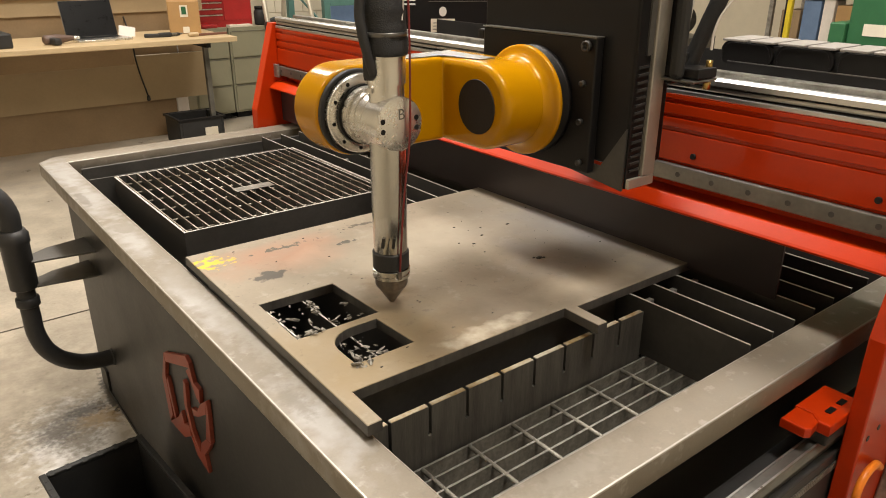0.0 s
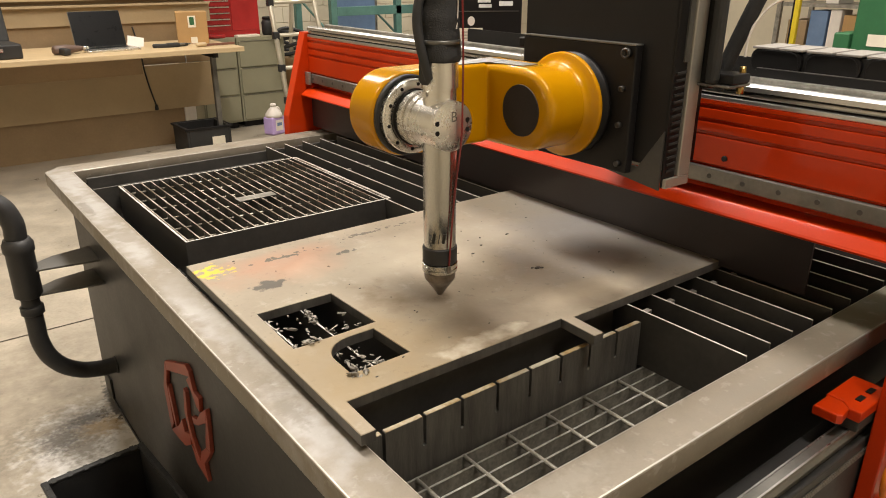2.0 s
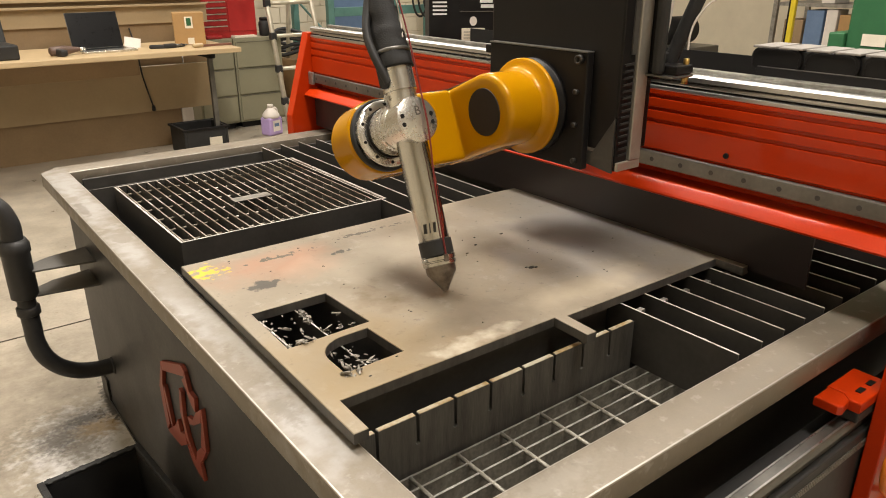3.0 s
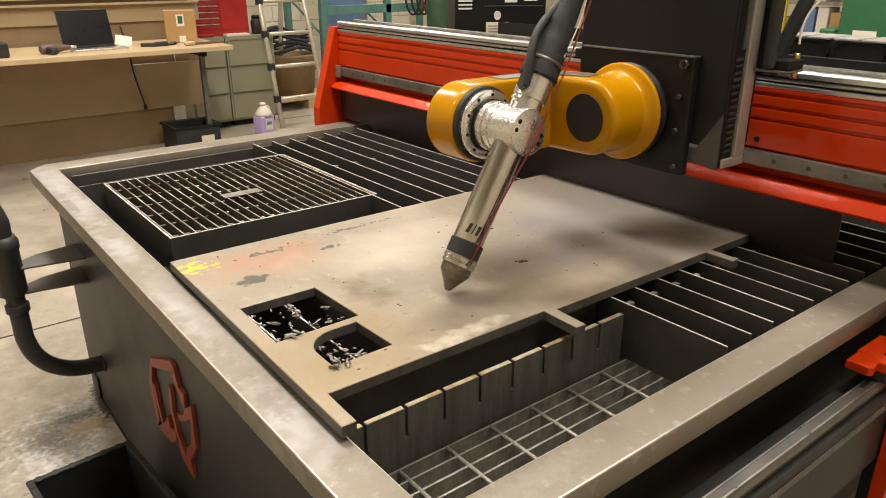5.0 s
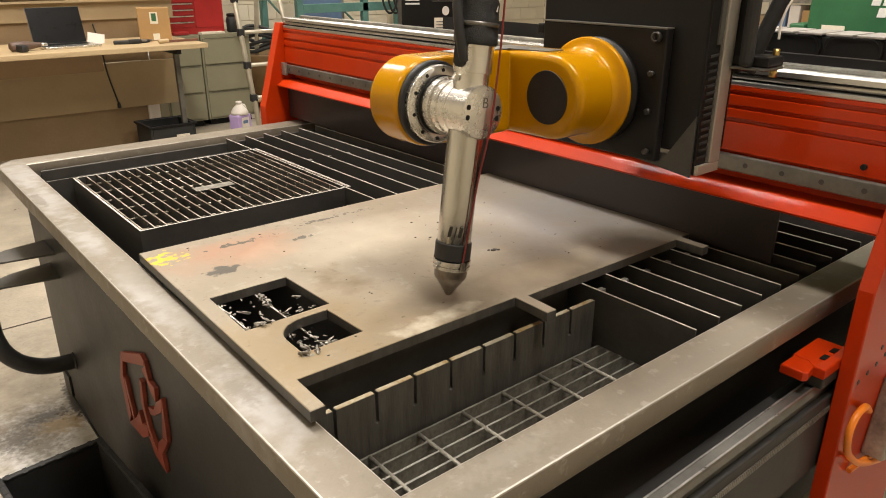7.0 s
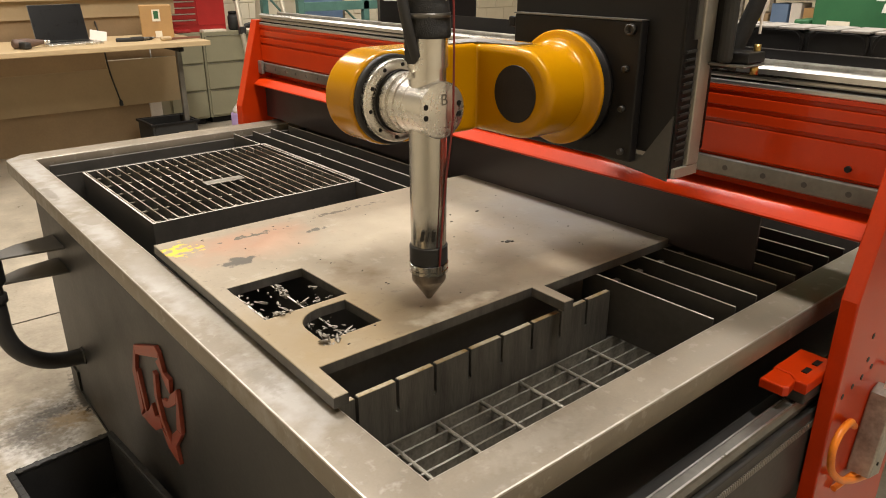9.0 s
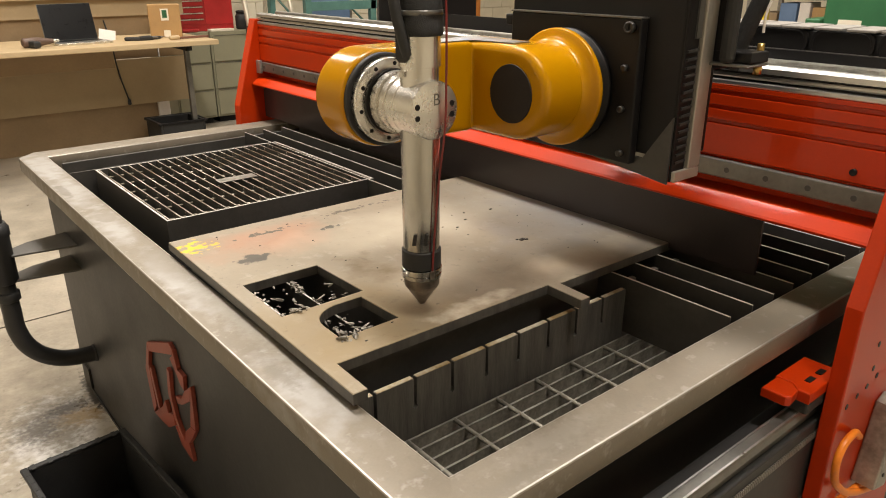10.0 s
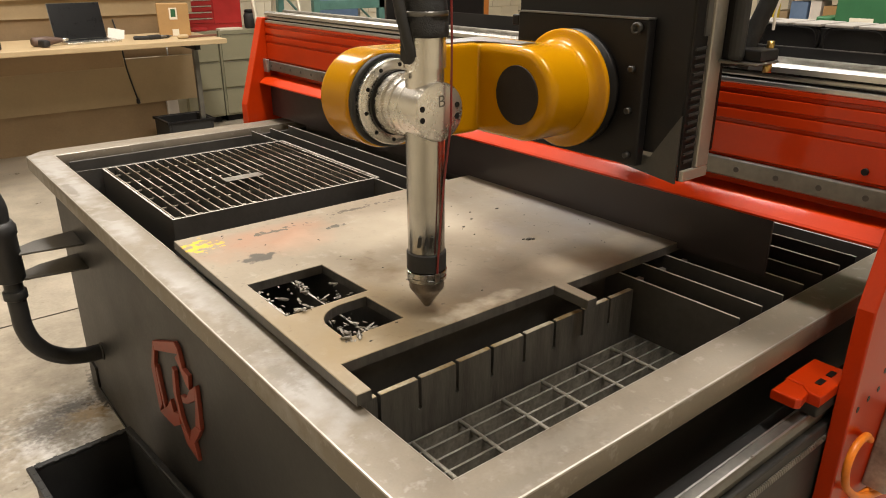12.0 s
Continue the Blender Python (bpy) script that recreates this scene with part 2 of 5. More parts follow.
# First patch paints the wet floor's whitish glare into the concrete; the rest are stains.
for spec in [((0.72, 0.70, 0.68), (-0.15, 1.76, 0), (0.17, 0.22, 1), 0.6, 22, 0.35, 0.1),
             ((0.10, 0.085, 0.06), (-0.20, 1.90, 0), (0.14, 0.10, 1), 0.9, 55, 0.7, 0.35),
             ((0.26, 0.16, 0.045), (-0.10, 1.85, 0), (0.07, 0.06, 1), 0.6, 45, 0.5, 0.15),
             ((0.16, 0.13, 0.085), (-0.18, 1.755, 0), (0.06, 0.08, 1), 0.8, 50, 0.6, 0.2),
             ((0.045, 0.042, 0.045), (-0.12, 1.93, 0), (0.07, 0.035, 1), 0.8, 70, 0.5, 0.15),
             ((0.06, 0.055, 0.052), (-0.235, 1.85, 0), (0.05, 0.06, 1), 0.9, 65, 0.6, 0.25),
             ((0.03, 0.028, 0.026), (-0.025, 1.98, 0), (0.02, 0.14, 1), 0.6, 60, 0.3, 0.1),
             ((0.20, 0.165, 0.12), (-0.5, 2.2, 0), (0.30, 0.35, 1), 0.8, 18, 1.0, 0.5)]:
    stain_or_light(CONCRETE, *spec)


# ---------------------------------------------------------------- mesh helpers
def box(bm, x0, x1, y0, y1, z0, z1, bevel=0.0, seg=2):
    r = bmesh.ops.create_cube(bm, size=1)
    vs = r["verts"]
    for v in vs:
        v.co = Vector((x0 + (v.co.x + 0.5) * (x1 - x0), y0 + (v.co.y + 0.5) * (y1 - y0), z0 + (v.co.z + 0.5) * (z1 - z0)))
    if bevel:
        es = list({e for v in vs for e in v.link_edges})
        bmesh.ops.bevel(bm, geom=es, offset=bevel, segments=seg, affect="EDGES", profile=0.5)
    return bm


def block(*a, **k):
    return box(bmesh.new(), *a, **k)


def lathe(bm, profile, axis="z", at=(0, 0, 0), seg=40, smooth=True):
    """Turns (distance along axis, radius) pairs about an axis."""
    rings = []
    for d, r in profile:
        ring = []
        for i in range(seg):
            a = 2 * math.pi * i / seg
            u, v = r * math.cos(a), r * math.sin(a)
            p = {"x": (d, u, v), "y": (v, d, u), "z": (u, v, d)}[axis]
            ring.append(bm.verts.new(Vector(p) + Vector(at)))
        rings.append(ring)
    for a, b in zip(rings, rings[1:]):
        for i in range(seg):
            j = (i + 1) % seg
            f = bm.faces.new((a[i], a[j], b[j], b[i]))
            f.smooth = smooth
    bm.faces.new(rings[0][::-1])
    bm.faces.new(rings[-1])
    bmesh.ops.recalc_face_normals(bm, faces=bm.faces[:])
    return bm


def rod(bm, p, q, r, seg=12):
    p, q = Vector(p), Vector(q)
    d = q - p
    m = Matrix.Translation((p + q) / 2) @ d.to_track_quat("Z", "Y").to_matrix().to_4x4()
    bmesh.ops.create_cone(bm, cap_ends=True, segments=seg, radius1=r, radius2=r, depth=d.length, matrix=m)
    for f in bm.faces:
        if len(f.verts) == 4:
            f.smooth = True
    return bm


def prism(bm, pts, d0, d1, axis="z", bevel=0.0, seg=2):
    """Extrudes an outline of 2D points. axis z: (x, y); y: (x, z); x: (y, z)."""
    def at(p, d):
        return {"z": (p[0], p[1], d), "y": (p[0], d, p[1]), "x": (d, p[0], p[1])}[axis]
    lo = [bm.verts.new(at(p, d0)) for p in pts]
    hi = [bm.verts.new(at(p, d1)) for p in pts]
    fs = [bm.faces.new(lo[::-1]), bm.faces.new(hi)]
    n = len(pts)
    for i in range(n):
        j = (i + 1) % n
        fs.append(bm.faces.new((lo[i], lo[j], hi[j], hi[i])))
    bmesh.ops.recalc_face_normals(bm, faces=fs)
    if bevel:
        es = [e for e in {e for f in fs[:2] for e in f.edges}]
        bmesh.ops.bevel(bm, geom=es, offset=bevel, segments=seg, affect="EDGES", profile=0.5)
    return bm


def tube(points, r, resolution=6):
    """A round hose along points, as mesh data."""
    cu = bpy.data.curves.new("hose", "CURVE")
    cu.dimensions, cu.bevel_depth, cu.bevel_resolution, cu.use_fill_caps = "3D", r, 4, True
    sp = cu.splines.new("BEZIER")
    sp.bezier_points.add(len(points) - 1)
    for bp, p in zip(sp.bezier_points, points):
        bp.co, bp.handle_left_type, bp.handle_right_type = p, "AUTO", "AUTO"
    sp.resolution_u = resolution
    ob = bpy.data.objects.new("hose", cu)
    scene.collection.objects.link(ob)
    me = bpy.data.meshes.new_from_object(ob.evaluated_get(bpy.context.evaluated_depsgraph_get()))
    bpy.data.objects.remove(ob)
    bpy.data.curves.remove(cu)
    me.materials.clear()
    return me


def finish(name, bm, material, flat=False):
    if isinstance(bm, bpy.types.Mesh):
        me = bm
    else:
        me = bpy.data.meshes.new(name)
        bm.to_mesh(me)
        bm.free()
    for m in (material if isinstance(material, (list, tuple)) else (material,)):
        me.materials.append(m)
    return new(name, me)


def soften(ob, degrees=38):
    for p in ob.data.polygons:
        p.use_smooth = True
    ob.data.set_sharp_from_angle(angle=math.radians(degrees))
    return ob


def part(name, bm, material, parent, label="", kind=""):
    ob = finish(name, bm, material)
    ob.parent = parent
    return tagged(ob, label=label, kind=kind)


def thing(name, label, category, at=(0, 0, 0), group="", kind="", turn=0):
    ob = new(name)
    ob.empty_display_size = 0.05
    ob.matrix_world = pose(*at, 0, 0, turn)
    return tagged(ob, label, category, group, kind)


def solid(name, bm, material, label, category="", group="", kind=""):
    return tagged(finish(name, bm, material), label, category, group, kind)


def share(me_owner, name, parent, m=None):
    """Another object on the same mesh."""
    ob = new(name, me_owner.data)
    ob.parent = parent
    if m is not None:
        ob.matrix_local = m
    return ob


def nest(t, holder, *names):
    """Puts small fittings under the first part of that name, which lies at its thing's origin."""
    kids = list(t.children)
    base = next(c for c in kids if c.name.split(".")[0] == holder)
    for c in kids:
        if c is not base and c.name.split(".")[0] in names:
            c.parent = base


# ---------------------------------------------------------------- room
ROOM = (-3.2, 9.5, -3.4, 8.6, 4.9)
solid("floor", block(ROOM[0], ROOM[1], ROOM[2], ROOM[3], -0.12, 0.0), CONCRETE, "worn grey-beige concrete shop floor with stains and a painted whitish glare", "floor", kind="structure")
solid("ceiling", block(ROOM[0], ROOM[1], ROOM[2], ROOM[3], ROOM[4], ROOM[4] + 0.1), CEIL, "pale painted shop ceiling", "ceiling", kind="structure")
solid("wall_west", block(ROOM[0] - 0.2, ROOM[0], ROOM[2], ROOM[3], 0, ROOM[4]), BLOCK, "cream painted block wall", "wall", kind="structure")
solid("wall_east", block(ROOM[1], ROOM[1] + 0.2, ROOM[2], ROOM[3], 0, ROOM[4]), BLOCK, "cream painted block wall", "wall", kind="structure")
solid("wall_south", block(ROOM[0], ROOM[1], ROOM[2] - 0.2, ROOM[2], 0, ROOM[4]), BLOCK, "cream painted block wall", "wall", kind="structure")
wall_north = solid("wall_north", block(ROOM[0], ROOM[1], ROOM[3] + 0.012, ROOM[3] + 0.2, 0, ROOM[4]), BLOCK, "cream painted concrete block wall", "wall", kind="structure")


def floor_joints():
    bm = bmesh.new()
    for y in (2.75, 6.35):
        box(bm, ROOM[0], ROOM[1], y, y + 0.008, 0.001, 0.003)
    for x in (-0.9, 3.4):
        box(bm, x, x + 0.008, ROOM[2], ROOM[3], 0.001, 0.003)
    solid("floor_joint", bm, mat("joint_dirt", (0.09, 0.075, 0.055), None, 0.9), "dark sawn joint lines in the concrete", "floor joint", kind="structure")


floor_joints()


def ceiling_lights():
    glow = bpy.data.materials.new("lamp_glow")
    glow.use_nodes = True
    em = glow.node_tree.nodes["Principled BSDF"]
    em.inputs["Emission Color"].default_value = (*LAMP_TINT, 1)
    em.inputs["Emission Strength"].default_value = 4
    for x, y, watts in LAMPS:
        if not watts:
            continue
        t = thing("ceiling_light", "unseen long white fluorescent fixture hung below the ceiling", "lamp", (x, y, LAMP_Z), group="ceiling lights")
        part("housing", block(-0.32, 0.32, -0.75, 0.75, 0.03, 0.09, bevel=0.01), PALE, t)
        part("diffuser", block(-0.29, 0.29, -0.72, 0.72, 0.012, 0.03), glow, t, "glowing white diffuser")
        part("hanger", rod(bmesh.new(), (0, 0, 0.09), (0, 0, ROOM[4] - LAMP_Z), 0.008), ALU, t)
        la = bpy.data.lights.new("lamp", "AREA")
        la.shape, la.size, la.size_y, la.energy, la.color = "RECTANGLE", 0.58, 1.44, watts, LAMP_TINT
        lo = new("lamp", la)
        lo.matrix_world = pose(x, y, LAMP_Z + 0.005)


ceiling_lights()


# ---------------------------------------------------------------- cutting table
H = 0.85
NOTCH0, NOTCH = 0.0405, 0.0762
LEN_X, LEN_Y = 2.45, 2.077


def cutting_table():
    t = thing("cutting_table", "dark steel plasma cutting table with a bare steel rim", "cutting table")
    # rim: an angle-section frame, mitred, with cut outer corners
    for name, pts, lab in (
        ("rim_bar", [(0, 0), (0, LEN_Y), (-0.022, LEN_Y + 0.10), (-0.080, LEN_Y + 0.04), (-0.080, -0.038), (-0.045, -0.078)], "bare steel rim bar with smudges, painted sheen and edge highlights"),
        ("rim_bar", [(0, 0), (-0.045, -0.078), (LEN_X + 0.05, -0.078), (LEN_X, 0)], ""),
        ("rim_bar", [(0, LEN_Y), (LEN_X, LEN_Y), (LEN_X + 0.05, LEN_Y + 0.10), (-0.022, LEN_Y + 0.10)], ""),
        ("rim_bar", [(LEN_X, 0), (LEN_X + 0.05, -0.078), (LEN_X + 0.09, LEN_Y), (LEN_X, LEN_Y)], ""),
    ):
        bm = prism(bmesh.new(), pts, H - 0.046, H)
        mitre = ((0, 0), (-0.045, -0.078), (0, LEN_Y), (-0.022, LEN_Y + 0.10), (LEN_X, 0), (LEN_X + 0.05, -0.078), (LEN_X, LEN_Y), (LEN_X + 0.05, LEN_Y + 0.10))
        def on_mitre(v):
            return any(abs(v.co.x - a) < 1e-4 and abs(v.co.y - b) < 1e-4 for a, b in mitre)
        long = [e for e in bm.edges if abs(e.verts[0].co.z - e.verts[1].co.z) < 1e-4 and (e.verts[0].co - e.verts[1].co).length > 0.13]
        bmesh.ops.bevel(bm, geom=long, offset=0.003, segments=2, affect="EDGES", profile=0.5, material=1)
        soften(part(name, bm, [RIM, RIM_EDGE], t, lab), 25)
    # tank walls
    part("tank_wall", block(-0.022, -0.010, 0.0, LEN_Y + 0.02, 0.012, H - 0.049), TANK, t, "dark grey painted tank side")
    part("tank_wall", block(-0.010, LEN_X, -0.012, 0.0, 0.16, H - 0.049), TANK, t)
    part("tank_wall", block(-0.010, LEN_X, LEN_Y + 0.008, LEN_Y + 0.02, 0.012, H - 0.049), TANK, t)
    part("tank_wall", block(LEN_X, LEN_X + 0.012, -0.012, LEN_Y + 0.02, 0.012, H - 0.049), TANK, t)
    part("tank_liner", block(-0.008, -0.001, 0.001, LEN_Y, 0.40, H - 0.049), TANK, t)
    part("tank_foot", block(-0.026, LEN_X, 0.1, LEN_Y, 0.0, 0.0118), TANK, t)
    part("tank_floor", block(-0.008, LEN_X, 0.002, LEN_Y, 0.40, 0.42), WATER, t, "dark dirty tank floor")
    part("flange_plate", prism(bmesh.new(), [(-0.022, 1.97), (-0.022, 2.06), (-0.030, 2.06), (-0.030, 1.97)], 0.02, 0.10), TANK, t)
    # support bars below the slats
    for y in (1.985, 1.02):
        part("support_bar", block(0.02, LEN_X - 0.02, y, y + 0.010, 0.68, 0.842, bevel=0.002), SLAT, t)
    part("ledge_bar", block(0.0, 0.64, 1.80, 1.806, 0.76, 0.852), [SLAT], t)
    # notched slat carrier
    pts = [(0.006, 0.60), (0.006, 0.839)]
    for k in range(8):
        x = NOTCH0 + NOTCH * k
        pts += [(x - 0.003, 0.839), (x - 0.003, 0.791), (x - 0.0045, 0.787), (x, 0.783), (x + 0.0045, 0.787), (x + 0.003, 0.791), (x + 0.003, 0.839)]
    pts += [(0.645, 0.839), (0.645, 0.60)]
    part("notched_plate", prism(bmesh.new(), pts, 0.222, 0.232, "y"), [mat("notched_steel", (0.165, 0.155, 0.135), (0.085, 0.079, 0.069), 0.45, 0.45, 14, 100, 0.2, stretch=(4, 1, 0.5))], t, "dark steel plate with evenly cut slots")
    part("notched_edge", notch_tops(), RUSTEDGE, t, "worn top edge with yellow rust")
    part("inner_plate", block(0.0, 0.645, 0.292, 0.300, 0.60, 0.8585), SLAT, t, "dark steel plate under the work plate")
    return t


def notch_tops():
    bm = bmesh.new()
    xs = [0.006] + [NOTCH0 + NOTCH * k for k in range(8)] + [0.645]
    for a, b in zip(xs, xs[1:]):
        box(bm, a + 0.004, b - 0.004, 0.2225, 0.2315, 0.8392, 0.8402)
    return bm


table = cutting_table()


def slat(y0, y1, z1=0.859, low=0.74):
    t = thing("slat", "thin dark steel slat with a worn bright edge", "slat", group="slats in the table")
    part("blade", block(-0.0016, 0.0016, y0, y1, low, z1 - 0.0012), SLAT, t)
    part("worn_edge", block(-0.0016, 0.0016, y0, y1, z1 - 0.0012, z1), WORN, t)
    return t


def slats():
    long = slat(0.004, 1.984)
    long.location = (0.655, 0, 0)
    for k in range(1, 23):
        copy_thing(long, pose(0.655 + 0.0762 * k, 0, 0))
    short = slat(0.302, 0.95)
    short.location = (NOTCH0, 0, 0)
    for k in range(1, 8):
        copy_thing(short, pose(NOTCH0 + NOTCH * k, 0, 0))
    # short spacers between slats
    for k in range(9):
        for y in (0.235, 1.55):
            solid("slat_spacer", block(0.655 + 0.0762 * k + 0.0018 + 0.012, 0.655 + 0.0762 * k + 0.040, y, y + 0.012, 0.838, 0.8465, bevel=0.001), GALV, "small bare steel spacer between the slats", "spacer", "slat spacers")


slats()


def grating(name, lab, x0, x1, y0, y1, z1, depth, along, band):
    """Bar grating: bearing bars 30 mm apart and cross rods 102 mm apart."""
    t = thing(name, lab, "steel grating")
    sx, sy = x1 - x0, y1 - y0
    run, wide = (sx, sy) if along == "x" else (sy, sx)
    n = int(round(wide / 0.0302))
    first = None
    for i in range(n + 1):
        o = i * wide / n
        if first is None:
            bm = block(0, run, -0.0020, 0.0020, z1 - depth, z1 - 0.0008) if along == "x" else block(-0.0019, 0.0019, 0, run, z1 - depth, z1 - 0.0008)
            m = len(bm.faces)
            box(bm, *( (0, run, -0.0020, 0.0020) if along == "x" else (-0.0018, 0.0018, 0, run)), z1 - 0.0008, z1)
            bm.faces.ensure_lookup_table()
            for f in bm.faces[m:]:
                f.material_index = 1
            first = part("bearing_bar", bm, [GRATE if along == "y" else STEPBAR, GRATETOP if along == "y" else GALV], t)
            first.location = (x0, y0, 0)
        else:
            ob = share(first, "bearing_bar", t)
            ob.location = (x0, y0 + o, 0) if along == "x" else (x0 + o, y0, 0)
    rods = None
    pitch = 0.0968 if along == "x" else 0.1016
    k = int(run / pitch)
    off = 0.031 if along == "x" else (run - k * pitch) / 2
    for i in range(k + 1):
        o = off + i * pitch
        if rods is None:
            bm = bmesh.new()
            if along == "x":
                rod(bm, (0, 0, z1 - 0.0024), (0, wide, z1 - 0.0024), 0.0040, 8)
            else:
                # twisted rods sit low and show as short nubs beside each bar
                rod(bm, (0, 0, z1 - 0.016), (wide, 0, z1 - 0.016), 0.003, 6)
                m = len(bm.faces)
                for j in range(n + 1):
                    box(bm, j * wide / n - 0.003, j * wide / n + 0.0045, -0.0016, 0.0016, z1 - 0.009, z1 - 0.004)
                bm.faces.ensure_lookup_table()
                for f in bm.faces[m:]:
                    f.material_index = 1
            rods = part("cross_rod", bm, STEPBAR if along == "x" else [SLAT, GRATETOP], t)
            rods.location = (x0 + o, y0, 0) if along == "x" else (x0, y0 + o, 0)
        else:
            share(rods, "cross_rod", t).location = (x0 + o, y0, 0) if along == "x" else (x0, y0 + o, 0)
    if band:
        for a in ((x0 - 0.004, x1 + 0.004, y0 - 0.007, y0 - 0.002), (x0 - 0.004, x1 + 0.004, y1 + 0.002, y1 + 0.007), (x0 - 0.009, x0 - 0.004, y0 - 0.007, y1 + 0.007), (x1 + 0.004, x1 + 0.009, y0 - 0.007, y1 + 0.007)):
            bm = block(*a, z1 - band, z1 - 0.001)
            m = len(bm.faces)
            box(bm, *a, z1 - 0.001, z1)
            bm.faces.ensure_lookup_table()
            for f in bm.faces[m:]:
                f.material_index = 1
            part("edge_band", bm, [SLAT, WORN], t)
    return t


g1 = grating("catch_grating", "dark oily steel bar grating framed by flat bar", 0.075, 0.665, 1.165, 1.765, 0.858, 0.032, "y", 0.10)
part("name_plate", block(0.302, 0.418, 1.388, 1.428, 0.8585, 0.8605, bevel=0.0006), GALV, g1, "bare metal plate on the bars")
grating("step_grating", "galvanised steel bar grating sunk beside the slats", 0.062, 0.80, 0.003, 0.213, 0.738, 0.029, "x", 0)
solid("grating_shelf", block(0.0, 0.81, 0.004, 0.22, 0.695, 0.708), SLAT, "dark steel shelf under the sunk grating", "shelf")


# ---------------------------------------------------------------- steel plate
PZ = 0.859


def steel_plate():
    bm = bmesh.new()
    outer = [(-0.015, 0.193), (0.010, 0.193), (0.013, 0.280), (0.474, 0.277), (0.472, 0.193), (0.495, 0.192), (0.499, 0.268), (0.978, 0.262), (0.977, 0.194), (0.999, 0.194), (1.002, 0.264), (1.62, 0.262), (1.62, 0.955), (0.0, 0.957)]
    h1 = [(0.027, 0.641), (0.185, 0.639), (0.189, 0.478), (0.022, 0.476)]
    h2 = [(0.172, 0.458), (0.176, 0.347), (0.060, 0.345), (0.061, 0.40)]
    for i in range(1, 9):
        a = math.pi - i * math.pi / 16
        h2.append((0.061 + 0.062 + 0.062 * math.cos(a), 0.40 + 0.058 * math.sin(a)))
    loops = [[bm.verts.new((x, y, PZ + 0.019)) for x, y in l] for l in (outer, h1, h2)]
    edges = []
    for l in loops:
        edges += [bm.edges.new((l[i], l[(i + 1) % len(l)])) for i in range(len(l))]
    r = bmesh.ops.triangle_fill(bm, edges=edges, use_beauty=True)
    faces = [g for g in r["geom"] if isinstance(g, bmesh.types.BMFace)]
    bmesh.ops.recalc_face_normals(bm, faces=faces)
    if faces[0].normal.z < 0:
        bmesh.ops.reverse_faces(bm, faces=faces)
    ex = bmesh.ops.extrude_face_region(bm, geom=faces)
    for v in [g for g in ex["geom"] if isinstance(g, bmesh.types.BMVert)]:
        v.co.z -= 0.019
    bmesh.ops.recalc_face_normals(bm, faces=bm.faces[:])
    for f in bm.faces:
        if abs(f.normal.z) < 0.5:
            f.material_index = 1
    es = [e for e in bm.edges if len(e.link_faces) == 2 and e.calc_face_angle(0) > 1.0 and min(v.co.z for v in e.verts) > PZ + 0.015]
    bmesh.ops.bevel(bm, geom=es, offset=0.0012, segments=1, affect="EDGES", material=0)
    return solid("steel_plate", bm, [PLATE, PLATE_EDGE], "thick rusty-brown steel plate with cut-outs lying on the slats", "steel plate")


steel_plate()


def slag_heap(name, x0, x1, y0, y1, z, n, seed, size, lab, lines=()):
    """Frozen spatter: lumps in a box, or crusts that follow the slats at the given x."""
    rnd = random.Random(seed)
    bm = bmesh.new()
    for i in range(n):
        x, y = rnd.uniform(x0, x1), rnd.uniform(y0, y1)
        s = rnd.uniform(0.4, 1.2) * size
        turn = rnd.uniform(0, 6.28)
        st = Vector((rnd.uniform(0.8, 2.4), rnd.uniform(0.4, 0.9), rnd.uniform(0.25, 0.6)))
        if lines and i % 4:
            x = rnd.choice(lines) + rnd.gauss(0, 0.004)
            turn = math.pi / 2 + rnd.uniform(-0.5, 0.5)
        elif lines:
            y = rnd.choice((y0 + 0.25 * (y1 - y0), y0 + 0.62 * (y1 - y0))) + rnd.gauss(0, 0.006)
            turn, st.x = rnd.uniform(-0.5, 0.5), rnd.uniform(1.6, 3.4)
        r = bmesh.ops.create_icosphere(bm, subdivisions=2, radius=s)
        m = Matrix.Translation((min(max(x, x0), x1), y, z + rnd.uniform(-0.003, 0.004))) @ Matrix.Rotation(turn, 4, "Z") @ Matrix.Rotation(rnd.uniform(-0.5, 0.5), 4, "Y")
        for v in r["verts"]:
            k = 1 + 0.9 * noise.noise(v.co * 260 + Vector((i * 7, 0, 0)))
            v.co = m @ (Vector((v.co.x * st.x, v.co.y * st.y, v.co.z * st.z)) * k)
    return soften(solid(name, bm, SLAG, lab, "slag", kind="stuff"), 50)


slag_heap("slag", 0.035, 0.180, 0.485, 0.632, 0.860, 52, 4, 0.0050, "silvery cutting slag caught on slats below the opening", (NOTCH0 + 0.006, 0.084, NOTCH0 + NOTCH))
slag_heap("slag", 0.068, 0.170, 0.35, 0.445, 0.860, 38, 9, 0.0047, "silvery cutting slag caught on slats below the opening", (0.088, NOTCH0 + NOTCH))
slag_heap("slag", 0.040, 0.068, 0.462, 0.482, 0.880, 9, 2, 0.0045, "pale slag crumbs stuck on the plate")
slag_heap("slag", 0.055, 0.085, 0.326, 0.350, 0.880, 12, 6, 0.0045, "pale slag crumbs stuck on the plate")


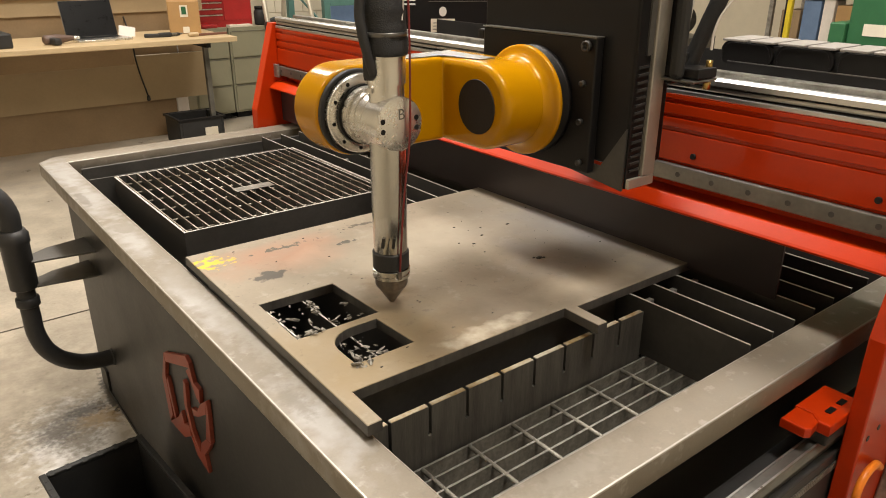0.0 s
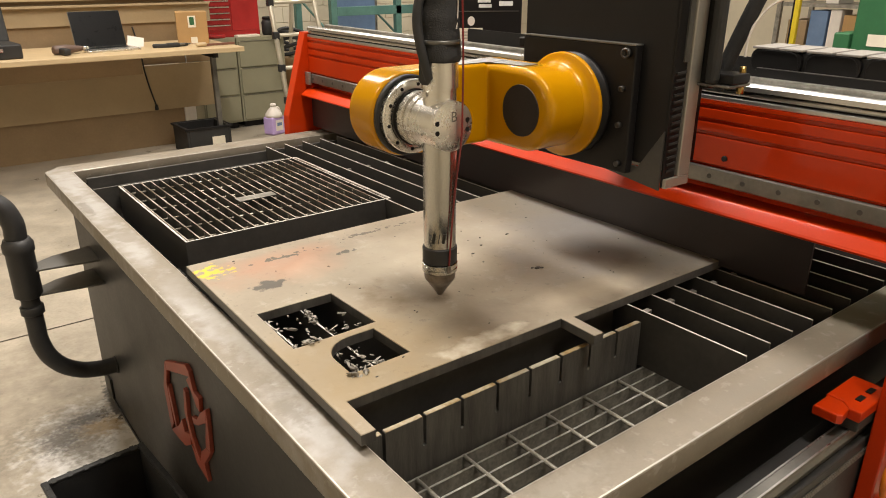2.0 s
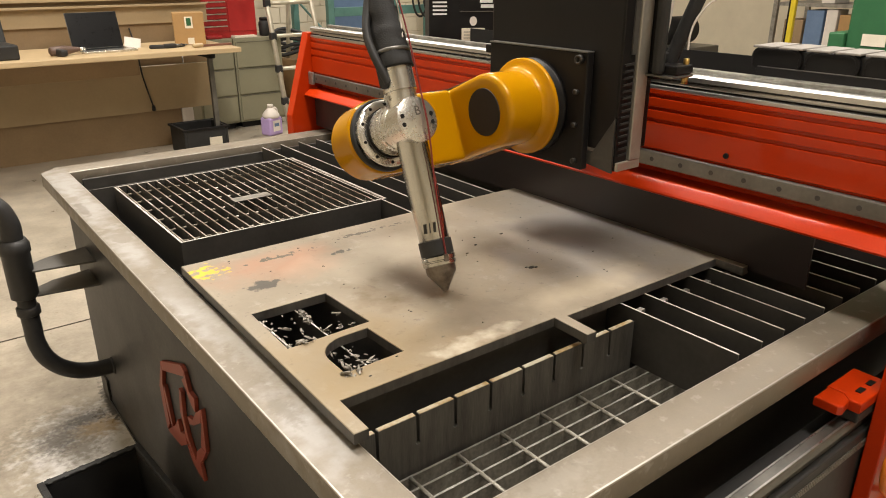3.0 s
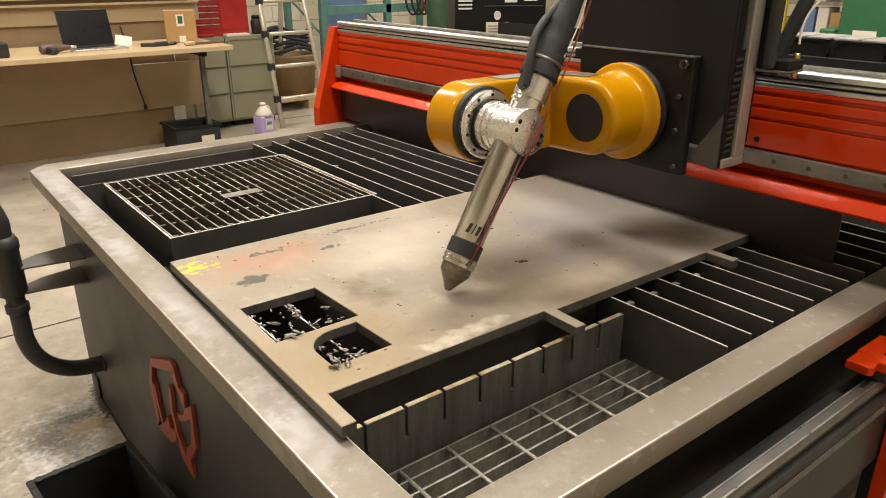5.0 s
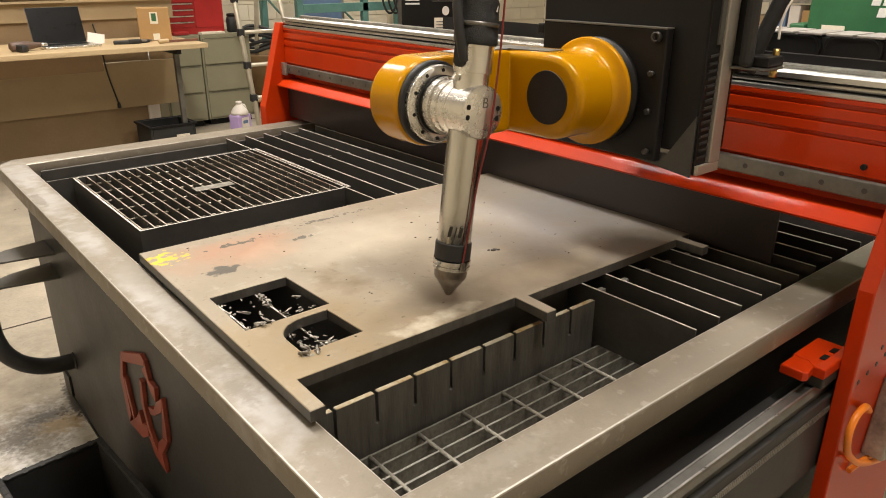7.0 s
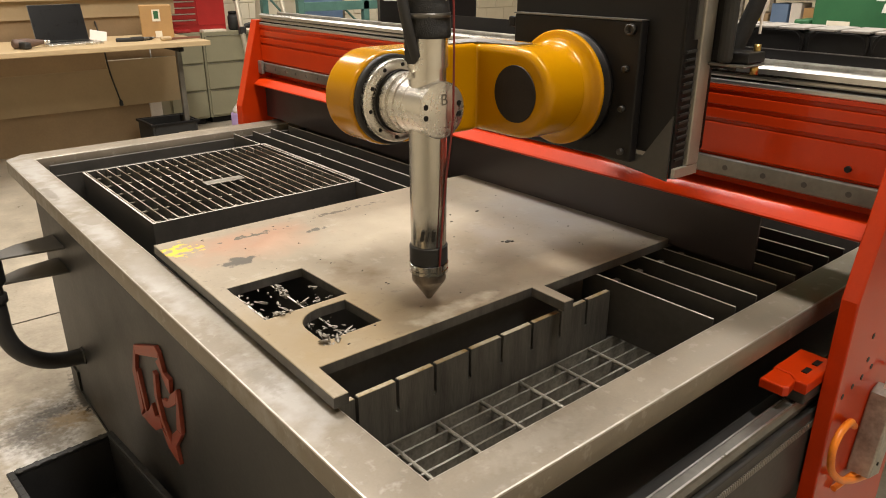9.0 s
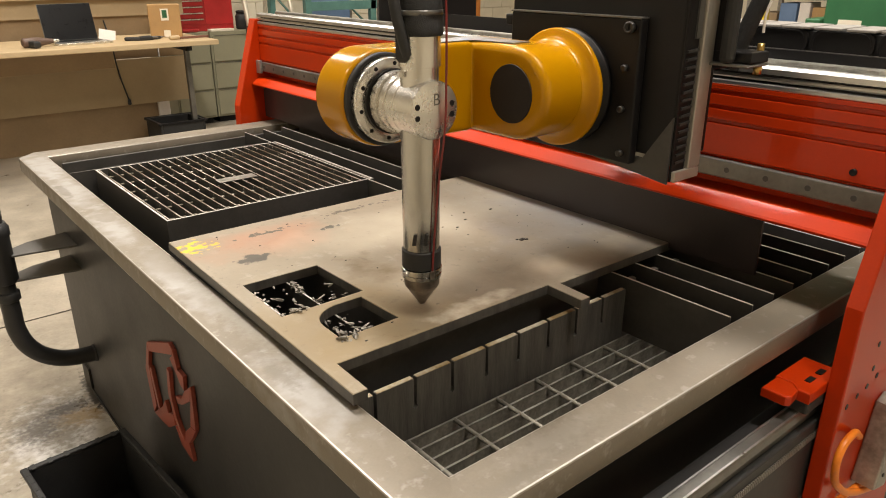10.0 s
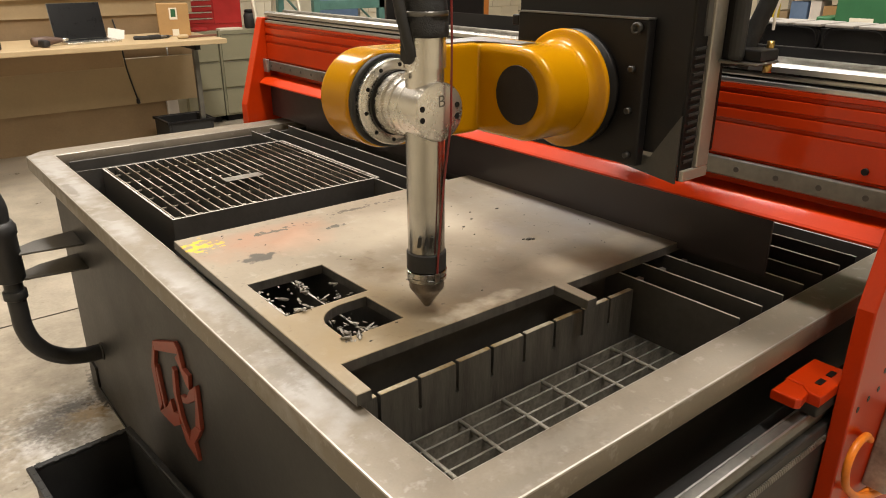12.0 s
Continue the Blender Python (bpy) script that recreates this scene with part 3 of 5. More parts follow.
def crumbs():
    rnd = random.Random(11)
    bm = bmesh.new()
    spots = [(0.609, 0.479, 0.006), (0.618, 0.474, 0.004), (0.600, 0.486, 0.003), (0.60, 0.66, 0.003), (0.63, 0.70, 0.003), (0.58, 0.74, 0.0025), (0.70, 0.68, 0.003), (0.55, 0.63, 0.0025)]
    spots += [(rnd.uniform(0.05, 1.1), rnd.uniform(0.3, 0.93), rnd.uniform(0.0008, 0.0018)) for _ in range(60)]
    for x, y, s in spots:
        r = bmesh.ops.create_icosphere(bm, subdivisions=1, radius=s, matrix=Matrix.Translation((x, y, 0.8785)) @ Matrix.Diagonal((rnd.uniform(0.8, 2), 1, 0.6, 1)))
    solid("crumb", bm, mat("crumb", (0.07, 0.06, 0.05), (0.03, 0.027, 0.024), 0.5, 0.4), "dark metal crumbs scattered on the plate", "crumbs", kind="stuff")


crumbs()


def stadium(x0, x1, r, n=14):
    pts = [(x1, -r), (x1, r)]
    for i in range(n + 1):
        a = math.pi / 2 + math.pi * i / n
        pts.append((x0 + r * math.cos(a), r * math.sin(a)))
    return pts


def rounded(x0, x1, z0, z1, r, n=5):
    pts = []
    for cx, cz, a0 in ((x1 - r, z1 - r, 0), (x0 + r, z1 - r, 90), (x0 + r, z0 + r, 180), (x1 - r, z0 + r, 270)):
        for i in range(n + 1):
            a = math.radians(a0 + 90 * i / n)
            pts.append((cx + r * math.cos(a), cz + r * math.sin(a)))
    return pts


# ---------------------------------------------------------------- gantry
def post_outline(shift=0.0):
    return [(0.600 + shift, 1.245), (0.640, 1.245), (0.900, 1.10), (0.900, 0.20), (0.490 + shift, 0.20), (0.502 + shift, 0.915)]


def gantry():
    t = thing("gantry", "red painted steel gantry beam with linear rails", "gantry")
    y0, y1 = -0.148, 2.198
    # face with shallow grooves and a lip below
    face = [(0.584, 0.993), (0.577, 0.996), (0.576, 1.000), (0.580, 1.004), (0.606, 1.021), (0.660, 1.023), (0.660, 1.046), (0.628, 1.048), (0.628, 1.086), (0.620, 1.090), (0.620, 1.150), (0.626, 1.152), (0.626, 1.158), (0.620, 1.160), (0.620, 1.178), (0.626, 1.180), (0.626, 1.186), (0.620, 1.188), (0.620, 1.207), (0.626, 1.209), (0.626, 1.216), (0.620, 1.218), (0.620, 1.226), (0.86, 1.226), (0.86, 0.993)]
    part("beam", prism(bmesh.new(), face, y0, y1, "y"), RED, t, "red extruded beam with grooves")
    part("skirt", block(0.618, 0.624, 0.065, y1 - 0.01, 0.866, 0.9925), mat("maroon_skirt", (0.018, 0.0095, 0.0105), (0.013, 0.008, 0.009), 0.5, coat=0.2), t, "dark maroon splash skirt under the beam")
    part("rail", block(0.612, 0.628, y0 + 0.01, y1 - 0.02, 1.047, 1.083, bevel=0.003), RAILGREY, t, "grey steel guide rail")
    bolt = None
    for k in range(29):
        y = y0 + 0.06 + 0.08 * k
        if bolt is None:
            bolt = part("rail_bolt", lathe(bmesh.new(), [(0, 0.0055), (0.004, 0.0055)], "x", seg=12), SLAT, t)
            bolt.location = (0.6112, y, 1.065)
        else:
            share(bolt, "rail_bolt", t).location = (0.6112, y, 1.065)
    for k in range(5):
        part("face_bolt", lathe(bmesh.new(), [(0, 0.006), (0.006, 0.006), (0.006, 0.003), (0.003, 0.003)], "x", (0.615, 0.361 * k - 0.076, 1.108), seg=12), BLACK, t)
    # top: two bright rails over a grey tray
    part("top_rail", prism(bmesh.new(), [(0.622, 1.254), (0.650, 1.254), (0.650, 1.264), (0.644, 1.269), (0.628, 1.269), (0.622, 1.264)], y0, y1, "y"), CHROME, t, "bright ground top rail")
    part("rail_base", block(0.621, 0.650, y0, y1, 1.2265, 1.2365, bevel=0.002), CHROME, t)
    part("rail_gap", block(0.632, 0.650, y0, y1, 1.2370, 1.2410), BLACK, t)
    part("mid_rail", block(0.624, 0.650, y0, y1, 1.2412, 1.2505, bevel=0.003), CHROME, t)
    part("rail_gap", block(0.634, 0.649, y0, y1, 1.2507, 1.2538), BLACK, t)
    part("tray", block(0.650, 0.86, y0, y1, 1.228, 1.246, bevel=0.002), GALV, t, "grey metal cable tray")
    for x in (0.660, 0.674, 0.688):
        part("tray_rib", block(x, x + 0.006, y0, y1, 1.2462, 1.254, bevel=0.002), GALV, t)
    part("rear_shelf", block(0.862, 1.50, 1.45, 2.197, 0.90, 0.92, bevel=0.002), BLACK, t, "black shelf plate behind the beam")
    part("rear_rail", block(0.70, 0.72, y0, y1, 1.247, 1.272, bevel=0.003), GALV, t)
    part("tray_back", block(0.81, 0.815, y0, 1.4, 1.247, 1.30), BLACK, t)
    # end posts
    for a, b, shift in ((-0.180, -0.150, 0.002), (2.20, 2.25, 0.012)):
        part("post", prism(bmesh.new(), post_outline(shift), a, b, "y", bevel=0.003), RED, t, "orange-red slanted end plate")
    hb = lathe(bmesh.new(), [(-0.0005, 0.0055), (0.0012, 0.0055)], "y", seg=12)
    hole = part("bolt_hole", hb, RUBBER, t)
    hole.location = (0.525, -0.1805, 0.726)
    for x, z in ((0.564, 0.732), (0.602, 0.737), (0.613, 0.770), (0.612, 0.819), (0.640, 0.745)):
        share(hole, "bolt_hole", t).location = (x, -0.1805, z)
    # carriage bracket on the table rail
    br = part("bracket", prism(bmesh.new(), [(0.455, -0.081), (0.455, -0.113), (0.440, -0.128), (0.440, -0.1495), (0.560, -0.1495), (0.560, -0.081)], 0.748, 0.770, "z", bevel=0.003), RED, t, "red carriage bracket with slots")
    part("bracket_lug", prism(bmesh.new(), [(0.402, -0.084), (0.402, -0.126), (0.410, -0.133), (0.4395, -0.129), (0.4545, -0.112), (0.4545, -0.084)], 0.750, 0.7695, "z", bevel=0.003), RED, t)
    for x in (0.475, 0.515):
        part("slot_bolt", prism(bmesh.new(), [(x, -0.132), (x + 0.022, -0.132), (x + 0.022, -0.122), (x, -0.122)], 0.7702, 0.7718), BLACK, t)
    part("bearing_block", block(0.445, 0.525, -0.1475, -0.098, 0.724, 0.7475, bevel=0.004), RUBBER, t, "black linear bearing block")
    part("clip", block(0.600, 0.611, 2.165, 2.199, 1.040, 1.090, bevel=0.002), GALV, t, "grey end clip on the rail")
    # orange hose and a grey sensor on the outer post
    part("air_hose", tube([(0.60, -0.188, 0.635), (0.545, -0.194, 0.668), (0.497, -0.196, 0.655), (0.492, -0.197, 0.610), (0.535, -0.198, 0.556), (0.60, -0.200, 0.515), (0.70, -0.200, 0.475)], 0.007), ORANGE, t, "looped orange air hose")
    part("air_hose", tube([(0.575, -0.186, 0.50), (0.62, -0.192, 0.505), (0.70, -0.196, 0.50), (0.80, -0.196, 0.51)], 0.006), ORANGE, t)
    bm = bmesh.new()
    prism(bm, [(0.635, 0.515), (0.690, 0.500), (0.720, 0.655), (0.700, 0.690), (0.668, 0.680)], -0.225, -0.1805, "y", bevel=0.004)
    part("drive_box", bm, GALV, t, "bare grey drive housing")
    part("drive_cable", tube([(0.69, -0.20, 0.685), (0.70, -0.20, 0.71), (0.73, -0.20, 0.715), (0.78, -0.20, 0.69)], 0.005), PALE, t)
    for x, z in ((0.665, 0.645), (0.660, 0.54)):
        part("drive_screw", lathe(bmesh.new(), [(-0.2275, 0.004), (-0.2245, 0.004)], "y", (x, 0, z), 10), BOLT, t)
    nest(t, "rail", "rail_bolt")
    nest(t, "beam", "face_bolt")
    nest(t, "post", "bolt_hole")
    nest(t, "bracket", "slot_bolt")
    nest(t, "drive_box", "drive_screw")
    return t


gantry_thing = gantry()


def drag_chain():
    t = thing("drag_chain", "black cable drag chain with pale cross links on the gantry", "drag chain")
    part("guide_channel", block(0.716, 0.722, -0.147, 0.30, 1.2465, 1.290, bevel=0.001), BLACK, t, "black guide channel side")
    part("channel_edge", block(0.7162, 0.7218, -0.147, 0.30, 1.2902, 1.2915), RAILGREY, t)
    part("channel_floor", block(0.722, 0.845, -0.147, 0.30, 1.2465, 1.252), BLACK, t)
    first = part("chain_link", prism(bmesh.new(), rounded(-0.056, 0.056, 0.0, 0.046, 0.018), -0.004, 0.004, "y", bevel=0.0015), BLACK, t)
    ring = part("link_rim", tube([(-0.050, 0, 0.004), (-0.050, 0, 0.028), (-0.040, 0, 0.041), (-0.02, 0, 0.043), (0.02, 0, 0.043), (0.040, 0, 0.041), (0.050, 0, 0.028), (0.050, 0, 0.004)], 0.0006, 3), BLACK, t)
    cap = part("cross_link", block(-0.0255, 0.0255, 0.0, 0.105, 0.0, 0.005, bevel=0.0015), mat("chain_grey", (0.33, 0.305, 0.28), None, 0.45), t, "pale grey cross link")
    spine = part("spine", block(0.732, 0.842, -0.10, 0.29, 1.253, 1.326), RUBBER, t)
    for k in range(4):
        y = -0.090 + 0.118 * k
        for x in (0.726, 0.848):
            m = pose(x, y, 1.2845, 0, 0, 90)
            if k == 0 and x < 0.8:
                first.matrix_local = m
            else:
                share(first, "chain_link", t, m)
        mr = pose(0.7205, y, 1.2845, 0, 0, 90)
        if k == 0:
            ring.matrix_local = mr
        else:
            share(ring, "link_rim", t, mr)
    for k in range(8):
        m = pose(0.7205, -0.120 + 0.059 * k, 1.3295, 0, 0, -90)
        if k == 0:
            cap.matrix_local = m
        else:
            share(cap, "cross_link", t, m)
    return t


chain_thing = drag_chain()


# ---------------------------------------------------------------- head carriage (own space: origin where the tilt axes cross)
def carriage():
    t = thing("head_carriage", "thick black mounting plate carrying the cutting head", "machine head")
    part("cover", block(0.367, 0.47, -0.2215, 0.17, -0.120, 0.62, bevel=0.004), BLACK, t, "tall black sheet-metal cover")
    part("mount_plate", block(0.346, 0.366, -0.152, 0.152, -0.120, 0.126, bevel=0.003), BLACK, t, "thick black mounting plate")
    part("lower_lip", prism(bmesh.new(), [(-0.02, -0.121), (-0.02, -0.138), (-0.2215, -0.163), (-0.2215, -0.047), (-0.168, -0.126)], 0.3625, 0.3668, "x"), mat("lip_grey", (0.075, 0.072, 0.066), None, 0.4, 0.4), t, "grey folded lip")
    part("side_panel", block(0.367, 0.404, -0.2255, -0.2217, -0.158, 0.62), BLACK, t)
    part("side_strip", block(0.405, 0.440, -0.2335, -0.2217, -0.139, 0.62, bevel=0.002), STRIP, t, "bare aluminium edge strip")
    part("strip_foot", block(0.3675, 0.440, -0.2335, -0.2257, -0.158, -0.1395, bevel=0.0015), STRIP, t, "bare aluminium foot of the strip")
    part("side_plate", block(0.442, 0.47, -0.246, -0.05, 0.028, 0.62, bevel=0.003), BLACK, t)
    part("slide_block", block(0.47, 0.606, -0.05, 0.14, -0.10, 0.05, bevel=0.003), BLACK, t)
    part("label_strip", block(0.390, 0.404, -0.2290, -0.2257, 0.079, 0.62), RAILGREY, t, "bare metal strip with screws")
    v0 = None
    for k in range(15):
        z = -0.128 + 0.0132 * k
        if v0 is None:
            v0 = part("vent", prism(bmesh.new(), [(0.373, 0), (0.401, 0.002), (0.401, 0.0065), (0.373, 0.0045)], -0.2285, -0.2257, "y"), RUBBER, t)
            v0.location = (0, 0, z)
        else:
            share(v0, "vent", t).location = (0, 0, z)
    b0 = None
    for y, z in ((-0.133, -0.102), (-0.128, -0.025), (-0.128, 0.045), (0.133, -0.102), (0.133, -0.025), (0.133, 0.045)):
        if b0 is None:
            b0 = part("plate_bolt", lathe(bmesh.new(), [(-0.008, 0.0030), (-0.008, 0.0058), (0, 0.0058)], "x", seg=16), BOLT, t)
            b0.location = (0.346, y, z)
        else:
            share(b0, "plate_bolt", t).location = (0.346, y, z)
    part("fitting", lathe(bmesh.new(), [(-0.003, 0.005), (-0.010, 0.006), (-0.010, 0.0095), (-0.003, 0.010), (0, 0.0085)], "x", (0.346, -0.133, 0.112), 18), BOLT, t, "dull brass port fitting")
    part("edge_strip", block(0.344, 0.3665, -0.152, 0.152, 0.1262, 0.1285), RAILGREY, t)
    # chain arm, hoses and fittings behind the carriage
    part("support_arm", block(0.43, 0.50, -0.300, -0.10, 0.056, 0.061, bevel=0.0015), RAILGREY, t)
    part("upright", block(0.418, 0.440, -0.276, -0.253, 0.0615, 0.62, bevel=0.008), RUBBER, t, "black upright hose channel")
    part("hose_sleeve", tube([(0.485, -0.240, 0.045), (0.492, -0.248, 0.085), (0.502, -0.266, 0.15), (0.52, -0.295, 0.25), (0.55, -0.33, 0.42), (0.56, -0.34, 0.60)], 0.0145), SLEEVE, t, "black sleeved hose")
    part("clear_hose", tube([(0.47, -0.225, 0.05), (0.475, -0.232, 0.11), (0.485, -0.235, 0.18), (0.49, -0.235, 0.4)], 0.008), PALE, t)
    part("elbow_fitting", block(0.462, 0.486, -0.250, -0.226, 0.082, 0.102, bevel=0.004), RUBBER, t)
    part("white_hose", tube([(0.488, -0.288, 0.108), (0.492, -0.287, 0.14), (0.503, -0.295, 0.175), (0.525, -0.315, 0.205), (0.555, -0.345, 0.215)], 0.0023), PALE, t, "thin white air hose")
    part("valve", prism(bmesh.new(), [(0.44, -0.300), (0.495, -0.300), (0.495, -0.225), (0.44, -0.225)], 0.0615, 0.080, bevel=0.003), BLACK, t)
    part("valve_stem", lathe(bmesh.new(), [(0.0, 0.007), (0.016, 0.007), (0.017, 0.004), (0.032, 0.004), (0.033, 0.006), (0.05, 0.006)], "z", (0.488, -0.288, 0.0620), 14), BRASS, t, "brass valve stem")
    part("side_bracket", block(0.348, 0.3665, 0.1525, 0.172, 0.10, 0.12, bevel=0.003), BLACK, t)
    # the housing rides along the beam but keeps its height; the plate slides on it
    h = thing("lift_housing", "tall black lift housing with vents and an aluminium edge", "machine housing")
    fixed = ("cover", "lower_lip", "side_panel", "side_strip", "strip_foot", "side_plate", "slide_block", "label_strip", "vent")
    hoses = ("support_arm", "upright", "hose_sleeve", "clear_hose", "elbow_fitting", "white_hose", "valve", "valve_stem")
    for c in list(t.children):
        kind = c.name.split(".")[0]
        if kind in fixed + hoses:
            c.parent = h
            if kind in hoses:
                c.location.z -= 0.021
    nest(t, "mount_plate", "plate_bolt", "fitting", "edge_strip")
    nest(h, "side_panel", "vent")
    nest(h, "valve", "valve_stem")
    return t, h


carriage_thing, housing_thing = carriage()


def arm():
    t = thing("tilt_arm", "glossy yellow cast tilt arm of the cutting head", "robot arm")
    bm = bmesh.new()
    prism(bm, stadium(0.0, 0.20, 0.081, 26), 0.100, 0.190, "y", bevel=0.008, seg=4)
    elbow = [(0.185, -0.081), (0.185, 0.081)]
    for i in range(25):
        a = math.pi / 2 + math.pi * i / 24
        elbow.append((0.081 * math.cos(a) - 0.002, 0.081 * math.sin(a)))
    prism(bm, elbow, 0.200, 0.300, "x", bevel=0.012, seg=4)
    body = part("arm_body", bm, YELLOW, t, "glossy yellow cast link")
    # one casting: the two legs melt into each other with soft fillets
    melt = body.modifiers.new("melt", "REMESH")
    melt.mode, melt.voxel_size, melt.use_smooth_shade = "VOXEL", 0.0026, True
    ease = body.modifiers.new("ease", "SMOOTH")
    ease.factor, ease.iterations = 0.5, 22
    neck = part("arm_neck", lathe(bmesh.new(), [(0.262, 0.02), (0.264, 0.0804), (0.292, 0.0808), (0.298, 0.0825), (0.303, 0.0865), (0.3065, 0.092), (0.3085, 0.0985), (0.3095, 0.103), (0.311, 0.105), (0.318, 0.1055), (0.321, 0.103), (0.321, 0.02)], "x", seg=72), YELLOW, t)
    soften(neck, 60)
    part("top_cover", prism(bmesh.new(), [(0.075, 0.115), (0.205, 0.110), (0.222, 0.02), (0.262, 0.02), (0.262, 0.165), (0.075, 0.165)], 0.0812, 0.0830), RAILGREY, t, "grey sheet cover on top")
    part("cover_disc", lathe(bmesh.new(), [(0.1975, 0.0505), (0.203, 0.0515)], "x", (0, 0, 0), 56), DISC, t, "flat dark brown round cover")
    part("drive_flange", lathe(bmesh.new(), [(0.321, 0.096), (0.334, 0.096), (0.335, 0.104), (0.3455, 0.104)], "x", seg=64), BLACK, t, "black drive flange")
    part("seal_ring", lathe(bmesh.new(), [(0.090, 0.072), (0.091, 0.0765), (0.102, 0.0765)], "y", seg=64), RUBBER, t, "black seal ring")
    part("output_flange", lathe(bmesh.new(), [(0.076, 0.054), (0.076, 0.068), (0.078, 0.070), (0.0905, 0.070)], "y", seg=64), ALU, t, "machined silver flange")
    b0 = None
    for k in range(10):
        a = 2 * math.pi * (k + 0.3) / 10
        m = pose(0.061 * math.cos(a), 0.0755, 0.061 * math.sin(a))
        if b0 is None:
            b0 = part("flange_bolt", lathe(bmesh.new(), [(-0.001, 0.0032), (0.002, 0.0038)], "y", seg=12), BLACK, t)
            b0.matrix_local = m
        else:
            share(b0, "flange_bolt", t, m)
    nest(t, "output_flange", "flange_bolt")
    return t


arm_thing = arm()


def wrinkle(ob, size=0.004):
    for v in ob.data.vertices:
        p = v.co
        k = noise.noise(Vector((p.x * 40, p.y * 40, p.z * 55))) + 0.5 * noise.noise(p * 110)
        v.co += Vector((p.x, p.y, 0)).normalized() * size * k
    return ob


def torch():
    t = thing("torch", "stainless plasma torch in a silver tilting holder", "plasma torch")
    part("bearing_ring", lathe(bmesh.new(), [(0.066, 0.053), (0.0755, 0.053)], "y", seg=48), BLACK, t, "black bearing ring")
    hold = part("holder", lathe(bmesh.new(), [(-0.0385, 0.043), (-0.037, 0.0455), (0.010, 0.0455), (0.0105, 0.0445), (0.0125, 0.0445), (0.013, 0.0455), (0.034, 0.0455), (0.0345, 0.0475), (0.050, 0.0475), (0.0505, 0.051), (0.066, 0.051)], "y", seg=56), ALU, t, "machined silver holder block")
    soften(hold)
    b0 = None
    for x in (-0.034, 0.0335):
        for z in (0.0085, -0.0085):
            if b0 is None:
                b0 = part("holder_bolt", lathe(bmesh.new(), [(-0.0392, 0.0046), (-0.0365, 0.0046)], "y", seg=14), BLACK, t)
                b0.location = (x, 0, z)
            else:
                share(b0, "holder_bolt", t).location = (x, 0, z)
    letter = bpy.data.curves.new("letter", "FONT")
    letter.body, letter.size, letter.extrude, letter.align_x, letter.align_y = "B", 0.026, 0.0002, "CENTER", "CENTER"
    lo = bpy.data.objects.new("letter", letter)
    scene.collection.objects.link(lo)
    me = bpy.data.meshes.new_from_object(lo.evaluated_get(bpy.context.evaluated_depsgraph_get()))
    bpy.data.objects.remove(lo)
    part("engraved_letter", me, RAILGREY, t, "small engraved axis letter").matrix_local = pose(0.003, -0.0387, 0.016, 90, 0, 0)
    part("tube", lathe(bmesh.new(), [(-0.237, 0.0300), (-0.235, 0.0308), (-0.16, 0.0312), (-0.040, 0.0315), (0.02, 0.0315)], "z", seg=44), STAINLESS, t, "polished stainless torch tube")
    part("clamp_tube", lathe(bmesh.new(), [(0.02, 0.0305), (0.064, 0.0305), (0.0645, 0.0335), (0.122, 0.0335), (0.124, 0.032), (0.124, 0.02)], "z", seg=44), ALU, t, "slotted silver clamp sleeve")
    part("cable_slot", prism(bmesh.new(), [(-0.020, 0.078), (-0.014, 0.072), (-0.004, 0.072), (0.002, 0.078), (0.002, 0.126), (-0.020, 0.126)], -0.0375, -0.030, "y"), RUBBER, t, "dark cable slot").matrix_local = pose(0, 0, 0, 0, 0, -66)
    part("cable_boot", tube([(-0.030, -0.010, 0.082), (-0.038, -0.008, 0.11), (-0.044, -0.002, 0.145), (-0.043, 0.006, 0.185), (-0.028, 0.008, 0.235), (-0.005, 0.0, 0.30)], 0.0085), RUBBER, t, "black torch lead")
    boot = part("hose_boot", lathe(bmesh.new(), [(0.110, 0.037), (0.114, 0.0385), (0.125, 0.0375), (0.135, 0.036), (0.150, 0.034), (0.158, 0.0345), (0.165, 0.033), (0.178, 0.034), (0.19, 0.032), (0.203, 0.029), (0.215, 0.028), (0.225, 0.029), (0.235, 0.028), (0.25, 0.027), (0.28, 0.025), (0.31, 0.025), (0.34, 0.024), (0.36, 0.022)], "z", seg=28), SLEEVE, t, "wrinkled black cloth hose sleeve")
    wrinkle(boot)
    part("hose_band", lathe(bmesh.new(), [(0.140, 0.0365), (0.1402, 0.0372), (0.147, 0.0372), (0.1472, 0.0362)], "z", seg=36), RAILGREY, t, "grey cable tie round the sleeve")
    part("torch_lead", tube([(0.0, 0.0, 0.34), (0.005, 0.01, 0.42), (0.04, 0.03, 0.52), (0.11, 0.06, 0.60)], 0.022), SLEEVE, t, "black sleeved torch lead")
    part("grip_collar", lathe(bmesh.new(), [(-0.268, 0.0325), (-0.267, 0.0335), (-0.238, 0.0335), (-0.237, 0.032)], "z", seg=40), RUBBER, t, "black grip collar")
    part("clamp_ring", lathe(bmesh.new(), [(-0.288, 0.0330), (-0.287, 0.0340), (-0.281, 0.0340), (-0.280, 0.0325), (-0.278, 0.0325), (-0.277, 0.0345), (-0.270, 0.0345), (-0.269, 0.0325)], "z", seg=40), STAINLESS, t, "bright clamp ring")
    part("ring_screw", lathe(bmesh.new(), [(-0.041, 0.0035), (-0.030, 0.0035)], "x", (0, -0.004, -0.2745), 12), CHROME, t)
    part("shield_cup", lathe(bmesh.new(), [(-0.341, 0.0035), (-0.3405, 0.0055), (-0.330, 0.012), (-0.3085, 0.0265), (-0.305, 0.0295), (-0.300, 0.0305), (-0.289, 0.0305), (-0.288, 0.029)], "z", seg=40), COPPER, t, "heat-tinted nozzle cone")
